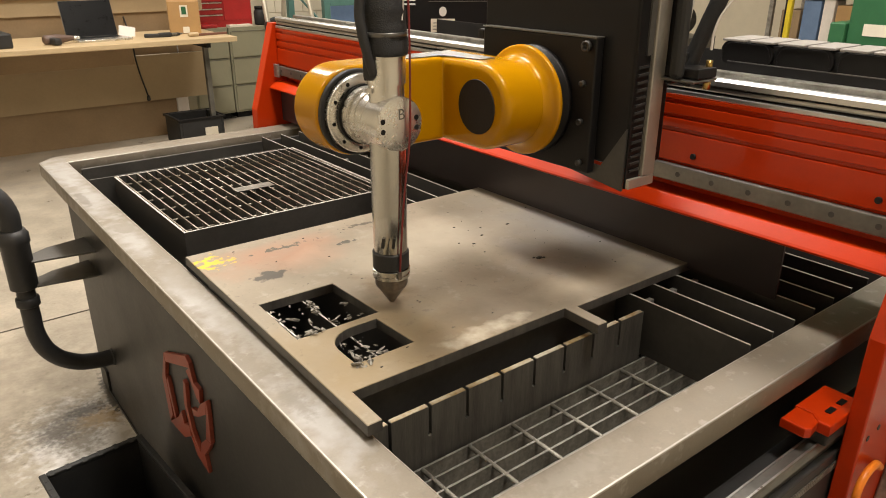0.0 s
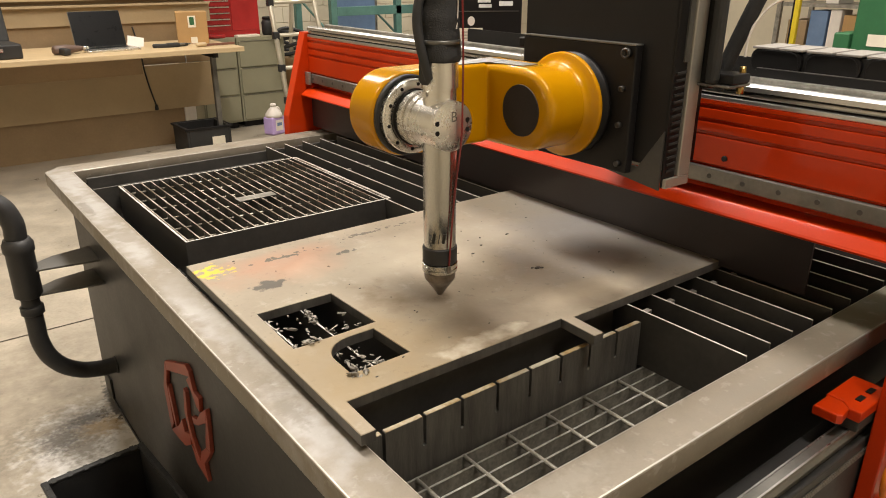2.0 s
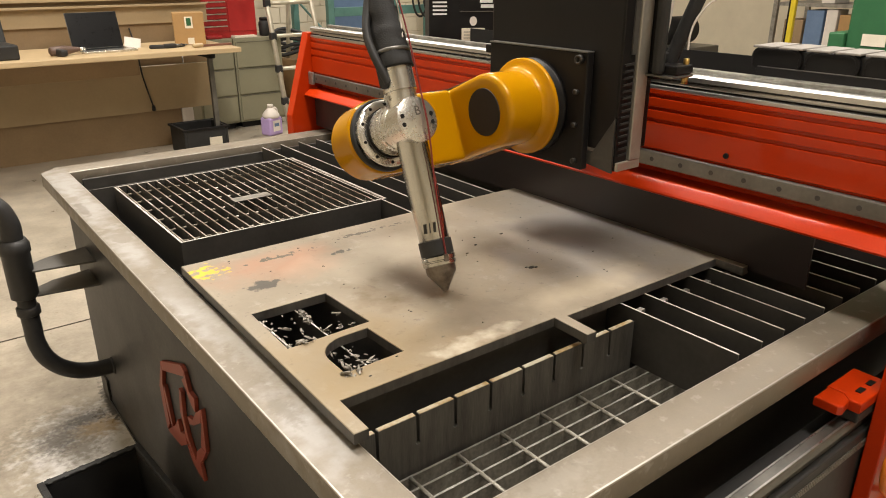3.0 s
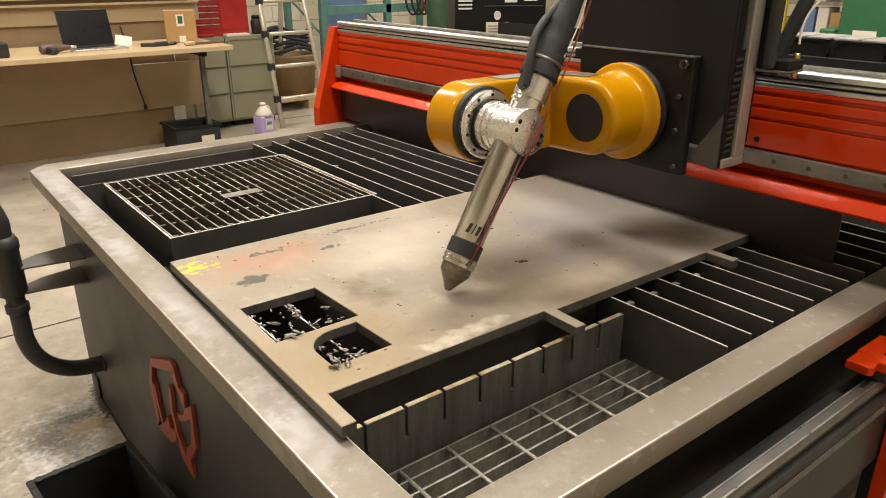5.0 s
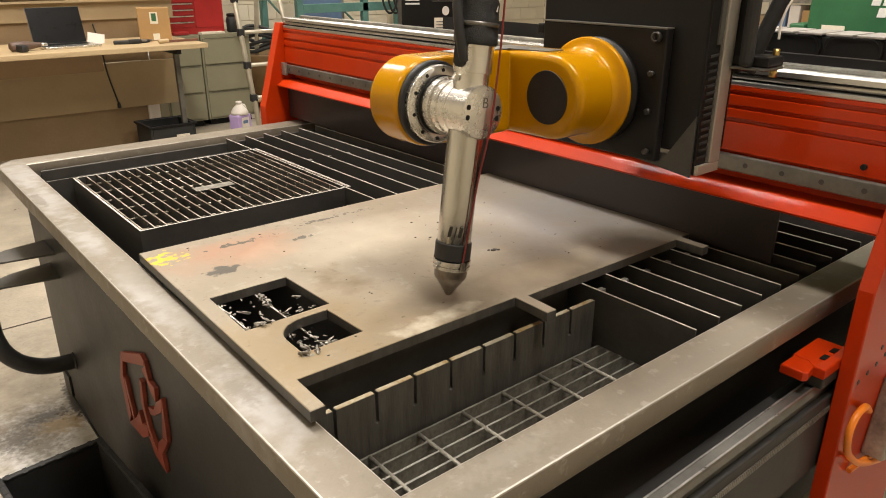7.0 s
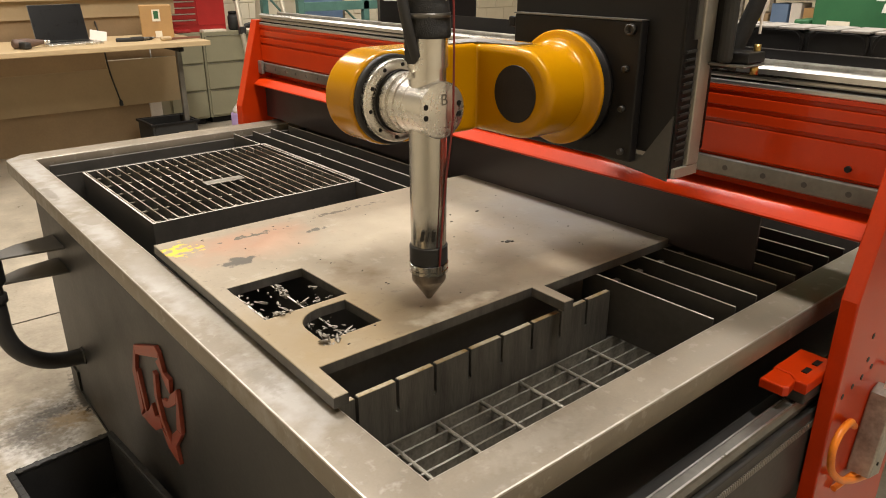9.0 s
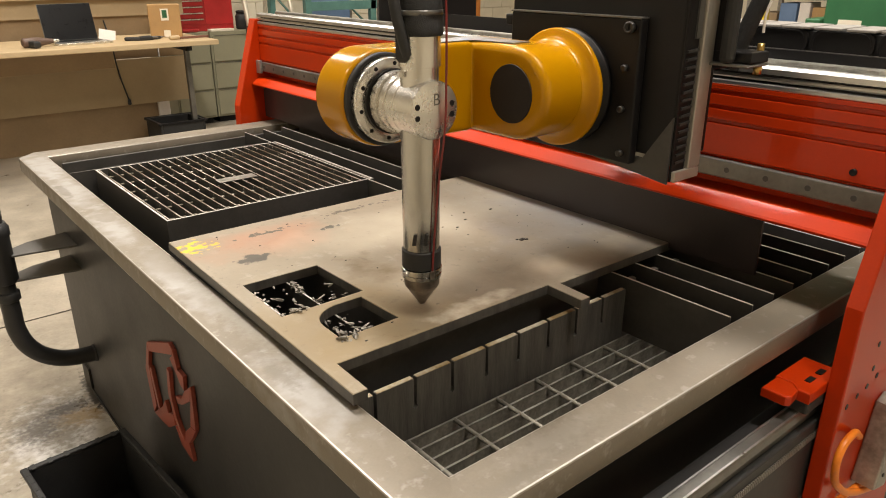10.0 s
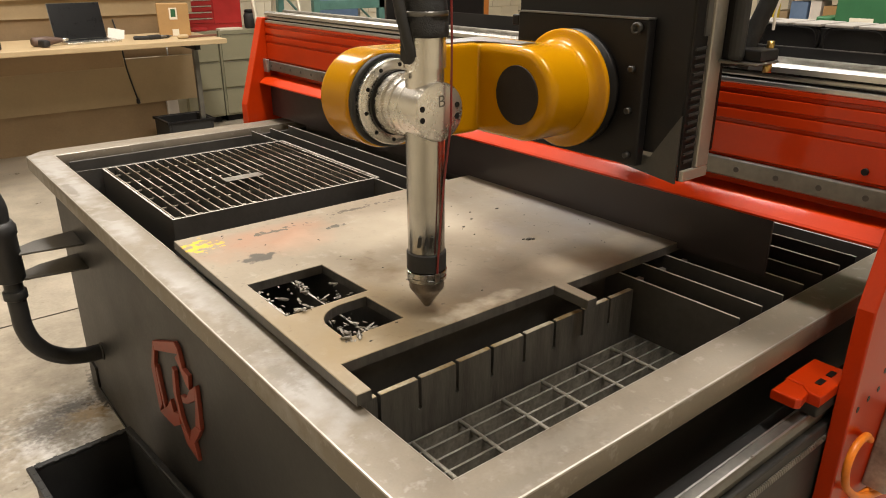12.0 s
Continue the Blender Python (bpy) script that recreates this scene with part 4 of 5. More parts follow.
    # maker's mark as plain slanted bars
    for x, w in ((-0.013, 0.010), (-0.001, 0.003), (0.007, 0.008)):
        part("mark", prism(bmesh.new(), [(x, -0.222), (x + w * 0.6, -0.222), (x + w * 0.6 + 0.003, -0.203), (x + 0.003, -0.203)], -0.0325, -0.0285, "y"), BOLT, t).matrix_local = pose(0, 0, 0, 0, 0, -42)
    part("ohmic_wire", tube([(-0.004, -0.0345, -0.272), (-0.003, -0.036, -0.24), (0.006, -0.039, -0.12), (0.015, -0.045, -0.02), (0.016, -0.046, 0.04), (0.018, -0.044, 0.12), (0.022, -0.036, 0.20), (0.020, -0.030, 0.30)], 0.0018), WIRE, t, "thin red wire strapped along the torch")
    part("wire_lug", block(-0.009, -0.001, -0.0375, -0.034, -0.283, -0.268, bevel=0.001), COPPER, t)
    part("white_lead", tube([(0.014, -0.030, 0.165), (0.020, -0.026, 0.20), (0.022, -0.022, 0.26), (0.010, -0.018, 0.33)], 0.0014), PALE, t)
    part("small_tab", prism(bmesh.new(), [(-0.043, 0.052), (-0.034, 0.049), (-0.033, 0.058), (-0.038, 0.060)], -0.003, 0.003, "y"), ALU, t)
    for c in t.children:
        if c.name.split(".")[0] in ("tube", "clamp_tube", "grip_collar", "clamp_ring", "shield_cup", "holder_bolt"):
            soften(c, 30)
    nest(t, "holder", "holder_bolt", "engraved_letter")
    nest(t, "tube", "mark")
    nest(t, "clamp_ring", "ring_screw")
    nest(t, "ohmic_wire", "wire_lug")
    return t


torch_thing = torch()


# ---------------------------------------------------------------- beside the table
def table_rail():
    t = thing("gantry_rail", "grey steel guide beam with a rack along the table", "guide rail")
    part("beam", block(-0.35, LEN_X + 0.2, -0.146, -0.070, 0.52, 0.690, bevel=0.004), TANK, t, "grey rail beam")
    part("guide_rail", prism(bmesh.new(), [(-0.112, 0.691), (-0.112, 0.703), (-0.107, 0.709), (-0.112, 0.716), (-0.112, 0.722), (-0.134, 0.722), (-0.134, 0.716), (-0.139, 0.709), (-0.134, 0.703), (-0.134, 0.691)], -0.30, LEN_X + 0.1, "x"), RAILGREY, t, "grey ground guide rail")
    for y in (-0.1150, -0.1340):
        part("rail_edge", block(-0.30, LEN_X + 0.1, y, y + 0.003, 0.7222, 0.7234), CHROME, t, "thin bright strip along the guide rail edge")
    bm = bmesh.new()
    for i in range(330):
        x = -0.28 + i * 0.0063
        box(bm, x, x + 0.0032, -0.1492, -0.1462, 0.655, 0.668)
    part("gear_rack", bm, GALV, t, "toothed steel gear rack", kind="stuff")
    for x in (0.0, 1.2, 2.4):
        part("leg", block(x, x + 0.08, -0.150, -0.080, 0.0, 0.52, bevel=0.004), TANK, t)


table_rail()


GUSSET = mat("bracket_steel", (0.13, 0.125, 0.115), (0.07, 0.066, 0.06), 0.45, 0.4)


def drain_pipe():
    t = thing("vent_pipe", "dark painted steel pipe elbow bracketed to the tank", "pipe")
    x = -0.229
    part("riser", lathe(bmesh.new(), [(0.545, 0.036), (0.548, 0.040), (0.69, 0.040), (0.695, 0.044), (0.72, 0.044), (0.725, 0.040), (0.735, 0.036)], "z", (x, 1.83, 0), 28), TANK, t, "thick dark riser pipe")
    part("lower_elbow", tube([(x, 1.83, 0.55), (x, 1.83, 0.45), (x + 0.003, 1.83, 0.375), (x + 0.03, 1.83, 0.305), (x + 0.085, 1.83, 0.255), (x + 0.14, 1.83, 0.235), (-0.021, 1.83, 0.228)], 0.027, 10), TANK, t, "dark pipe bend into the tank")
    part("collar", lathe(bmesh.new(), [(0.485, 0.030), (0.488, 0.034), (0.512, 0.034), (0.515, 0.030)], "z", (x, 1.83, 0), 28), TANK, t)
    part("weld_collar", lathe(bmesh.new(), [(-0.029, 0.0265), (-0.026, 0.029), (-0.0222, 0.031)], "x", (0, 1.83, 0.228), 24), TANK, t)
    part("upper_elbow", tube([(x, 1.83, 0.73), (x - 0.002, 1.83, 0.79), (x - 0.03, 1.84, 0.845), (x - 0.10, 1.86, 0.87), (x - 0.25, 1.90, 0.86)], 0.031, 10), TANK, t)
    for z in (0.548, 0.628):
        part("gusset", prism(bmesh.new(), [(x + 0.030, 1.797), (x + 0.06, 1.795), (-0.023, 1.772), (-0.023, 1.925), (x + 0.09, 1.90), (x + 0.03, 1.862)], z, z + 0.006, bevel=0.001), GUSSET, t, "welded bracket plate")


drain_pipe()


def maker_badge():
    """The maker's cut-out badge as plain angular bars."""
    t = thing("wall_badge", "rust-red angular cut metal badge on the tank side", "badge")
    def plate(*pts):
        part("badge_bar", prism(bmesh.new(), pts, -0.0325, -0.0225, "x", bevel=0.001, seg=1), LOGO, t)
    plate((1.140, 0.566), (0.962, 0.638), (0.941, 0.629), (0.950, 0.612), (1.135, 0.541))
    plate((1.141, 0.565), (1.136, 0.540), (1.157, 0.493), (1.147, 0.375), (1.178, 0.340), (1.190, 0.470))
    plate((1.141, 0.495), (1.117, 0.365), (1.127, 0.355), (1.150, 0.445), (1.152, 0.480))
    plate((0.941, 0.628), (0.927, 0.584), (0.892, 0.582), (0.901, 0.541), (0.920, 0.548), (0.945, 0.575), (0.972, 0.594), (0.950, 0.611))
    plate((0.993, 0.548), (1.006, 0.476), (0.991, 0.420), (0.951, 0.377), (0.970, 0.377), (1.008, 0.410), (1.026, 0.476), (1.008, 0.552))
    plate((0.851, 0.576), (0.900, 0.540), (0.931, 0.505), (0.970, 0.493), (0.962, 0.475), (0.927, 0.490), (0.868, 0.530))
    plate((0.850, 0.575), (0.867, 0.530), (0.892, 0.450), (0.860, 0.455), (0.853, 0.524))
    plate((1.178, 0.339), (1.100, 0.395), (1.064, 0.433), (1.052, 0.402), (1.011, 0.419), (1.010, 0.388), (1.065, 0.352), (1.108, 0.345))
    plate((1.009, 0.387), (0.951, 0.376), (0.935, 0.412), (0.892, 0.449), (0.860, 0.454), (0.891, 0.416), (0.919, 0.387), (0.909, 0.340), (0.980, 0.349))
    return t


maker_badge()


def floor_tote():
    t = thing("storage_tote", "open black plastic tote on the floor by the table", "plastic bin", (-0.072, 1.370, 0))
    h = 0.205
    x0, x1, y0, y1 = -0.275, 0.0, -0.47, 0.0
    part("base", block(x0 + 0.014, x1 - 0.014, y0 + 0.014, y1 - 0.014, 0.0, 0.012), RUBBER, t)
    for a in ((x0 + 0.012, x0 + 0.018, y0 + 0.012, y1 - 0.012), (x1 - 0.018, x1 - 0.012, y0 + 0.012, y1 - 0.012), (x0 + 0.012, x1 - 0.012, y0 + 0.012, y0 + 0.018), (x0 + 0.012, x1 - 0.012, y1 - 0.018, y1 - 0.012)):
        part("side", block(*a, 0.0121, h - 0.012), RUBBER, t)
    for a in ((x0, x0 + 0.018, y0, y1), (x1 - 0.018, x1, y0, y1), (x0 + 0.018, x1 - 0.018, y0, y0 + 0.018), (x0 + 0.018, x1 - 0.018, y1 - 0.018, y1)):
        part("lip", block(*a, h - 0.012, h, bevel=0.003), RUBBER, t, "ribbed black lip")
    rib = None
    for i in range(12):
        y = y0 + 0.02 + i * 0.038
        for x in (x0 + 0.009, x1 - 0.009):
            if rib is None:
                rib = part("rib", block(-0.005, 0.005, -0.012, 0.012, h, h + 0.0012), RUBBER, t)
                rib.location = (x, y, 0)
            else:
                share(rib, "rib", t).location = (x, y, 0)
    for i in range(6):
        share(rib, "rib", t).location = (x0 + 0.03 + i * 0.042, y1 - 0.013, 0)
    t.rotation_euler = (0, 0, math.radians(4.6))
    return t


floor_tote()


# ---------------------------------------------------------------- far side of the shop
def work_bench():
    t = thing("workbench", "long plywood-topped workbench with beige panels", "workbench")
    part("top", block(-1.8, 1.90, 5.12, 5.98, 0.862, 0.90, bevel=0.005), WOOD, t, "pale plywood bench top")
    part("back_panel", block(-1.8, 1.93, 5.99, 6.01, 0.32, 0.70), PANEL, t, "beige lower panel")
    part("base_panel", block(-1.8, 1.66, 6.03, 6.05, 0.0, 0.36), BROWN, t, "brown base board")
    part("upper_panel", block(-1.8, 1.98, 6.02, 6.05, 1.05, 1.19), PANEL, t, "beige upper rail")
    part("upper_board", block(-1.8, 1.98, 6.00, 6.05, 1.24, 1.6), PANEL, t)
    part("splash_board", block(-1.8, 1.95, 6.052, 6.07, 0.70, 1.6), BROWN, t, "brown back board")
    part("shelf_lip", block(-1.8, 1.97, 5.96, 6.02, 1.191, 1.206), PANEL, t)
    for x in (1.66, -1.5):
        part("leg", block(x + 0.10, x + 0.14, 5.50, 5.54, 0.0, 0.862, bevel=0.003), RAILGREY, t)
        part("rail", block(x + 0.01, x + 0.05, 5.20, 5.90, 0.82, 0.861), BLACK, t)
    part("apron", block(-1.7, 1.2, 5.5, 5.53, 0.70, 0.861), BROWN, t)


work_bench()


def laptop():
    t = thing("laptop", "open laptop with a dark screen on the workbench", "laptop", (0.965, 5.48, 0.9), turn=6)
    part("base", block(-0.19, 0.20, -0.14, 0.12, 0.0, 0.018, bevel=0.004), ALU, t, "silver keyboard base")
    part("keyboard", block(-0.16, 0.17, -0.02, 0.10, 0.0182, 0.0195), SCREEN, t)
    lid = part("lid", block(-0.19, 0.19, 0.0, 0.008, 0.0, 0.27, bevel=0.003), RAILGREY, t)
    lid.matrix_local = pose(0, 0.12, 0.014, -14, 0, 0)
    sc = part("screen", block(-0.187, 0.187, -0.002, -0.0003, 0.006, 0.267), SCREEN, t, "dark screen")
    sc.matrix_local = pose(0, 0.12, 0.014, -14, 0, 0)


laptop()


def bench_clutter():
    b = thing("cardboard_box", "brown cardboard box with a small label on the bench", "box", (1.675, 5.63, 0.9), turn=-17)
    part("carton", block(-0.12, 0.12, -0.08, 0.10, 0, 0.25, bevel=0.004), CARD, b)
    part("label", block(-0.03, 0.03, -0.0825, -0.0802, 0.13, 0.22), PAPER, b, "white label with a green print")
    part("label", block(-0.02, 0.03, -0.0825, -0.0802, 0.005, 0.055), PAPER, b)
    part("label_mark", block(-0.018, 0.018, -0.0838, -0.0826, 0.15, 0.21), GREEN, b)
    c = thing("tool_case", "open black plastic tool case on the bench", "tool case", (0.17, 5.40, 0.9), turn=5)
    part("tray", block(-0.22, 0.18, -0.16, 0.14, 0, 0.10, bevel=0.012), RUBBER, c)
    lid = part("lid", block(-0.22, 0.18, 0.0, 0.05, 0.0, 0.30, bevel=0.012), RUBBER, c)
    lid.matrix_local = pose(0, 0.14, 0.09, -12, 0, 0)
    part("latch", block(0.02, 0.06, -0.168, -0.161, 0.05, 0.075), ALU, c)
    d = thing("power_drill", "brown and grey power drill lying on the bench", "drill", (0.66, 5.36, 0.9), turn=12)
    part("drill_body", lathe(bmesh.new(), [(-0.10, 0.02), (-0.09, 0.032), (0.0, 0.034), (0.05, 0.026), (0.09, 0.018), (0.11, 0.016)], "x", (0, 0, 0.036), 20), mat("drill_brown", (0.13, 0.08, 0.06), None, 0.5), d)
    part("handle", block(-0.07, -0.02, -0.12, 0.0, 0.005, 0.05, bevel=0.012), RUBBER, d)
    part("chuck", lathe(bmesh.new(), [(0.11, 0.014), (0.15, 0.012), (0.16, 0.004)], "x", (0, 0, 0.036), 14), ALU, d)
    e = solid("envelope", block(-0.06, 0.06, 0.0, 0.004, 0.0, 0.085), PALE, "white folded paper leaning on the bench", "paper")
    e.matrix_world = pose(1.20, 5.60, 0.902, -30, 12, -10)
    for i, (x, y, l, r) in enumerate(((1.34, 5.42, 0.12, 0.022), (1.43, 5.40, 0.10, 0.026), (1.52, 5.44, 0.09, 0.018))):
        h = thing("hand_tool", "small black metal hand tool on the bench", "hand tool", (x, y, 0.9), group="loose bench tools", turn=25 * i - 20)
        part("grip", block(-l / 2, l / 2, -r, r, 0, r * 1.3, bevel=r * 0.4), RUBBER, h)
        part("jaw", lathe(bmesh.new(), [(l / 2 - 0.01, r * 0.5), (l / 2 + 0.03, r * 0.4), (l / 2 + 0.05, 0.003)], "x", (0, 0, r * 0.7), 10), RAILGREY, h)
    s = thing("clamp_tool", "long red and brown bar tool on the bench", "hand tool", (1.74, 5.30, 0.9), turn=6)
    part("bar", block(-0.10, 0.16, -0.008, 0.008, 0.004, 0.022, bevel=0.003), mat("tool_rust", (0.20, 0.09, 0.06), None, 0.5), s)
    part("handle", lathe(bmesh.new(), [(-0.17, 0.010), (-0.16, 0.017), (-0.09, 0.016), (-0.085, 0.010)], "x", (0, 0, 0.018), 14), WOOD, s)
    o = thing("wall_outlet", "grey outlet plate and black cord behind the bench", "outlet")
    part("power_cord", tube([(1.31, 6.03, 1.02), (1.33, 5.985, 0.85), (1.35, 5.98, 0.62), (1.40, 5.975, 0.36)], 0.006), RUBBER, o, "thin black hanging cord")
    part("power_plug", lathe(bmesh.new(), [(0.325, 0.008), (0.33, 0.017), (0.36, 0.014), (0.375, 0.007)], "z", (1.40, 5.972, 0), 12), RUBBER, o)
    part("plate", block(1.65, 1.75, 6.0, 6.028, 0.18, 0.34, bevel=0.004), PALE, o)
    part("conduit", rod(bmesh.new(), (1.72, 6.022, 0.34), (1.72, 6.022, 0.80), 0.006), GALV, o)


bench_clutter()


def waste_bin():
    t = thing("waste_bin", "black plastic bin with a pale tag on the floor", "bin", (1.66, 5.66, 0))
    for a, b in (((-0.19, -0.19), (-0.17, 0.16)), ((0.17, -0.19), (0.19, 0.16)), ((-0.17, -0.19), (0.17, -0.175)), ((-0.17, 0.145), (0.17, 0.16))):
        part("side", block(a[0], b[0], a[1], b[1], 0.0, 0.225, bevel=0.004), RUBBER, t)
    part("base", block(-0.168, 0.168, -0.173, 0.143, 0, 0.02), RUBBER, t)
    for a in ((-0.205, 0.205, -0.205, -0.19), (-0.205, 0.205, 0.16, 0.175), (-0.205, -0.19, -0.19, 0.16), (0.19, 0.205, -0.19, 0.16)):
        part("lip", block(*a, 0.21, 0.23, bevel=0.004), BLACK, t)
    part("tag", block(0.02, 0.13, -0.196, -0.1905, 0.03, 0.14), PAPER, t, "pale paper tag")


waste_bin()


def filing_cabinet(x0, x1, y0, y1, z1, rows):
    t = thing("drawer_cabinet", "grey-green steel drawer cabinet by the wall", "cabinet", group="drawer cabinets")
    part("carcass", block(x0, x1, y0, y1, 0.06, z1, bevel=0.004), CABINET, t)
    part("plinth", block(x0 + 0.03, x1 - 0.03, y0 + 0.05, y1, 0, 0.06), BLACK, t)
    h = (z1 - 0.10) / rows
    for k in range(rows):
        d = part("drawer", block(x0 + 0.015, x1 - 0.015, y0 - 0.018, y0 - 0.001, 0.08 + k * h, 0.08 + (k + 1) * h - 0.012, bevel=0.004), CABINET, t)
        part("pull", block(x0 + 0.03, x1 - 0.03, y0 - 0.024, y0 - 0.0185, 0.08 + (k + 1) * h - 0.017, 0.08 + (k + 1) * h - 0.0125), RAILGREY, d)


filing_cabinet(1.93, 2.30, 6.30, 6.9, 0.86, 3)
filing_cabinet(2.31, 2.80, 6.30, 6.9, 0.86, 3)


def tool_chest():
    t = thing("tool_chest", "red steel tool chest with silver drawer pulls", "tool chest", (2.26, 6.55, 0.86))
    part("chest_body", block(-0.30, 0.34, -0.16, 0.18, 0, 0.36, bevel=0.006), TOOLRED, t)
    for k in range(5):
        d = part("drawer", block(-0.29, 0.05, -0.170, -0.161, 0.07 + k * 0.055, 0.115 + k * 0.055, bevel=0.002), TOOLRED, t)
        part("pull", block(-0.28, 0.04, -0.180, -0.1705, 0.105 + k * 0.055, 0.115 + k * 0.055), ALU, d)
    part("door", block(0.06, 0.33, -0.170, -0.161, 0.06, 0.34, bevel=0.002), TOOLRED, t)
    p = thing("rag_pile", "red tools and rags on the cabinet", "rags", (2.22, 6.35, 0.86))
    part("rag", block(-0.16, 0.0, -0.04, 0.06, 0.0, 0.035, bevel=0.015), TOOLRED, p)
    part("paper", block(0.11, 0.34, -0.05, 0.06, 0.0, 0.02, bevel=0.004), PAPER, p)
    j = thing("black_jar", "round black jar on the cabinet", "jar", (2.70, 6.42, 0.86))
    part("jar_body", lathe(bmesh.new(), [(0, 0.05), (0.01, 0.06), (0.12, 0.062), (0.15, 0.045)], "z", seg=24), RUBBER, j)
    part("lid", lathe(bmesh.new(), [(0.15, 0.052), (0.17, 0.052), (0.175, 0.04)], "z", seg=24), BLACK, j)


tool_chest()


def jug():
    t = thing("plastic_jug", "translucent gallon jug of lilac liquid on the floor", "jug", (2.43, 5.86, 0), turn=20)
    part("lower_body", block(-0.085, 0.085, -0.065, 0.065, 0, 0.17, bevel=0.02, seg=3), LILAC, t, "lilac liquid in the lower part")
    part("upper_body", lathe(bmesh.new(), [(0.165, 0.082), (0.19, 0.08), (0.225, 0.055), (0.25, 0.03), (0.26, 0.024)], "z", seg=20), PALE, t)
    part("handle", tube([(0.02, 0, 0.245), (0.06, 0, 0.24), (0.08, 0, 0.20), (0.075, 0, 0.165)], 0.012), PALE, t)
    part("cap", lathe(bmesh.new(), [(0.26, 0.028), (0.285, 0.028)], "z", seg=18), PALE, t)
    part("label", block(-0.045, 0.045, -0.068, -0.0655, 0.04, 0.14), PALE, t)
    part("label_bar", block(-0.03, 0.03, -0.0695, -0.0682, 0.085, 0.115), BLUE, t)


jug()


def step_ladder():
    t = thing("step_ladder", "folding aluminium ladder standing open", "ladder", (2.76, 5.95, 0))
    def leg(x0, y0, x1, y1, name="stile"):
        part(name, rod(bmesh.new(), (x0, y0, 0.0), (x1, y1, 2.0), 0.024, 10), LADDER, t)
    leg(-0.10, 0.0, -0.08, 0.55)
    leg(0.43, 0.0, 0.35, 0.55)
    leg(0.0, 1.15, -0.08, 0.62, "rear_stile")
    leg(0.45, 1.15, 0.35, 0.62, "rear_stile")
    for k in range(6):
        f = (0.27 + 0.3 * k) / 2.0
        x, y = -0.10 + 0.02 * f, 0.55 * f
        part("rung", rod(bmesh.new(), (x, y, 2 * f), (x + 0.53 - 0.10 * f, y, 2 * f), 0.019, 10), LADDER, t)
        part("joint", block(x - 0.03, x + 0.03, y - 0.03, y + 0.03, 2 * f - 0.035, 2 * f + 0.035, bevel=0.008), RUBBER, t)
    for k in range(3):
        f = (0.3 + 0.5 * k) / 2.0
        part("rear_rung", rod(bmesh.new(), (0.0 - 0.08 * f, 1.15 - 0.53 * f, 2 * f), (0.45 - 0.1 * f, 1.15 - 0.53 * f, 2 * f), 0.015, 10), LADDER, t)


step_ladder()


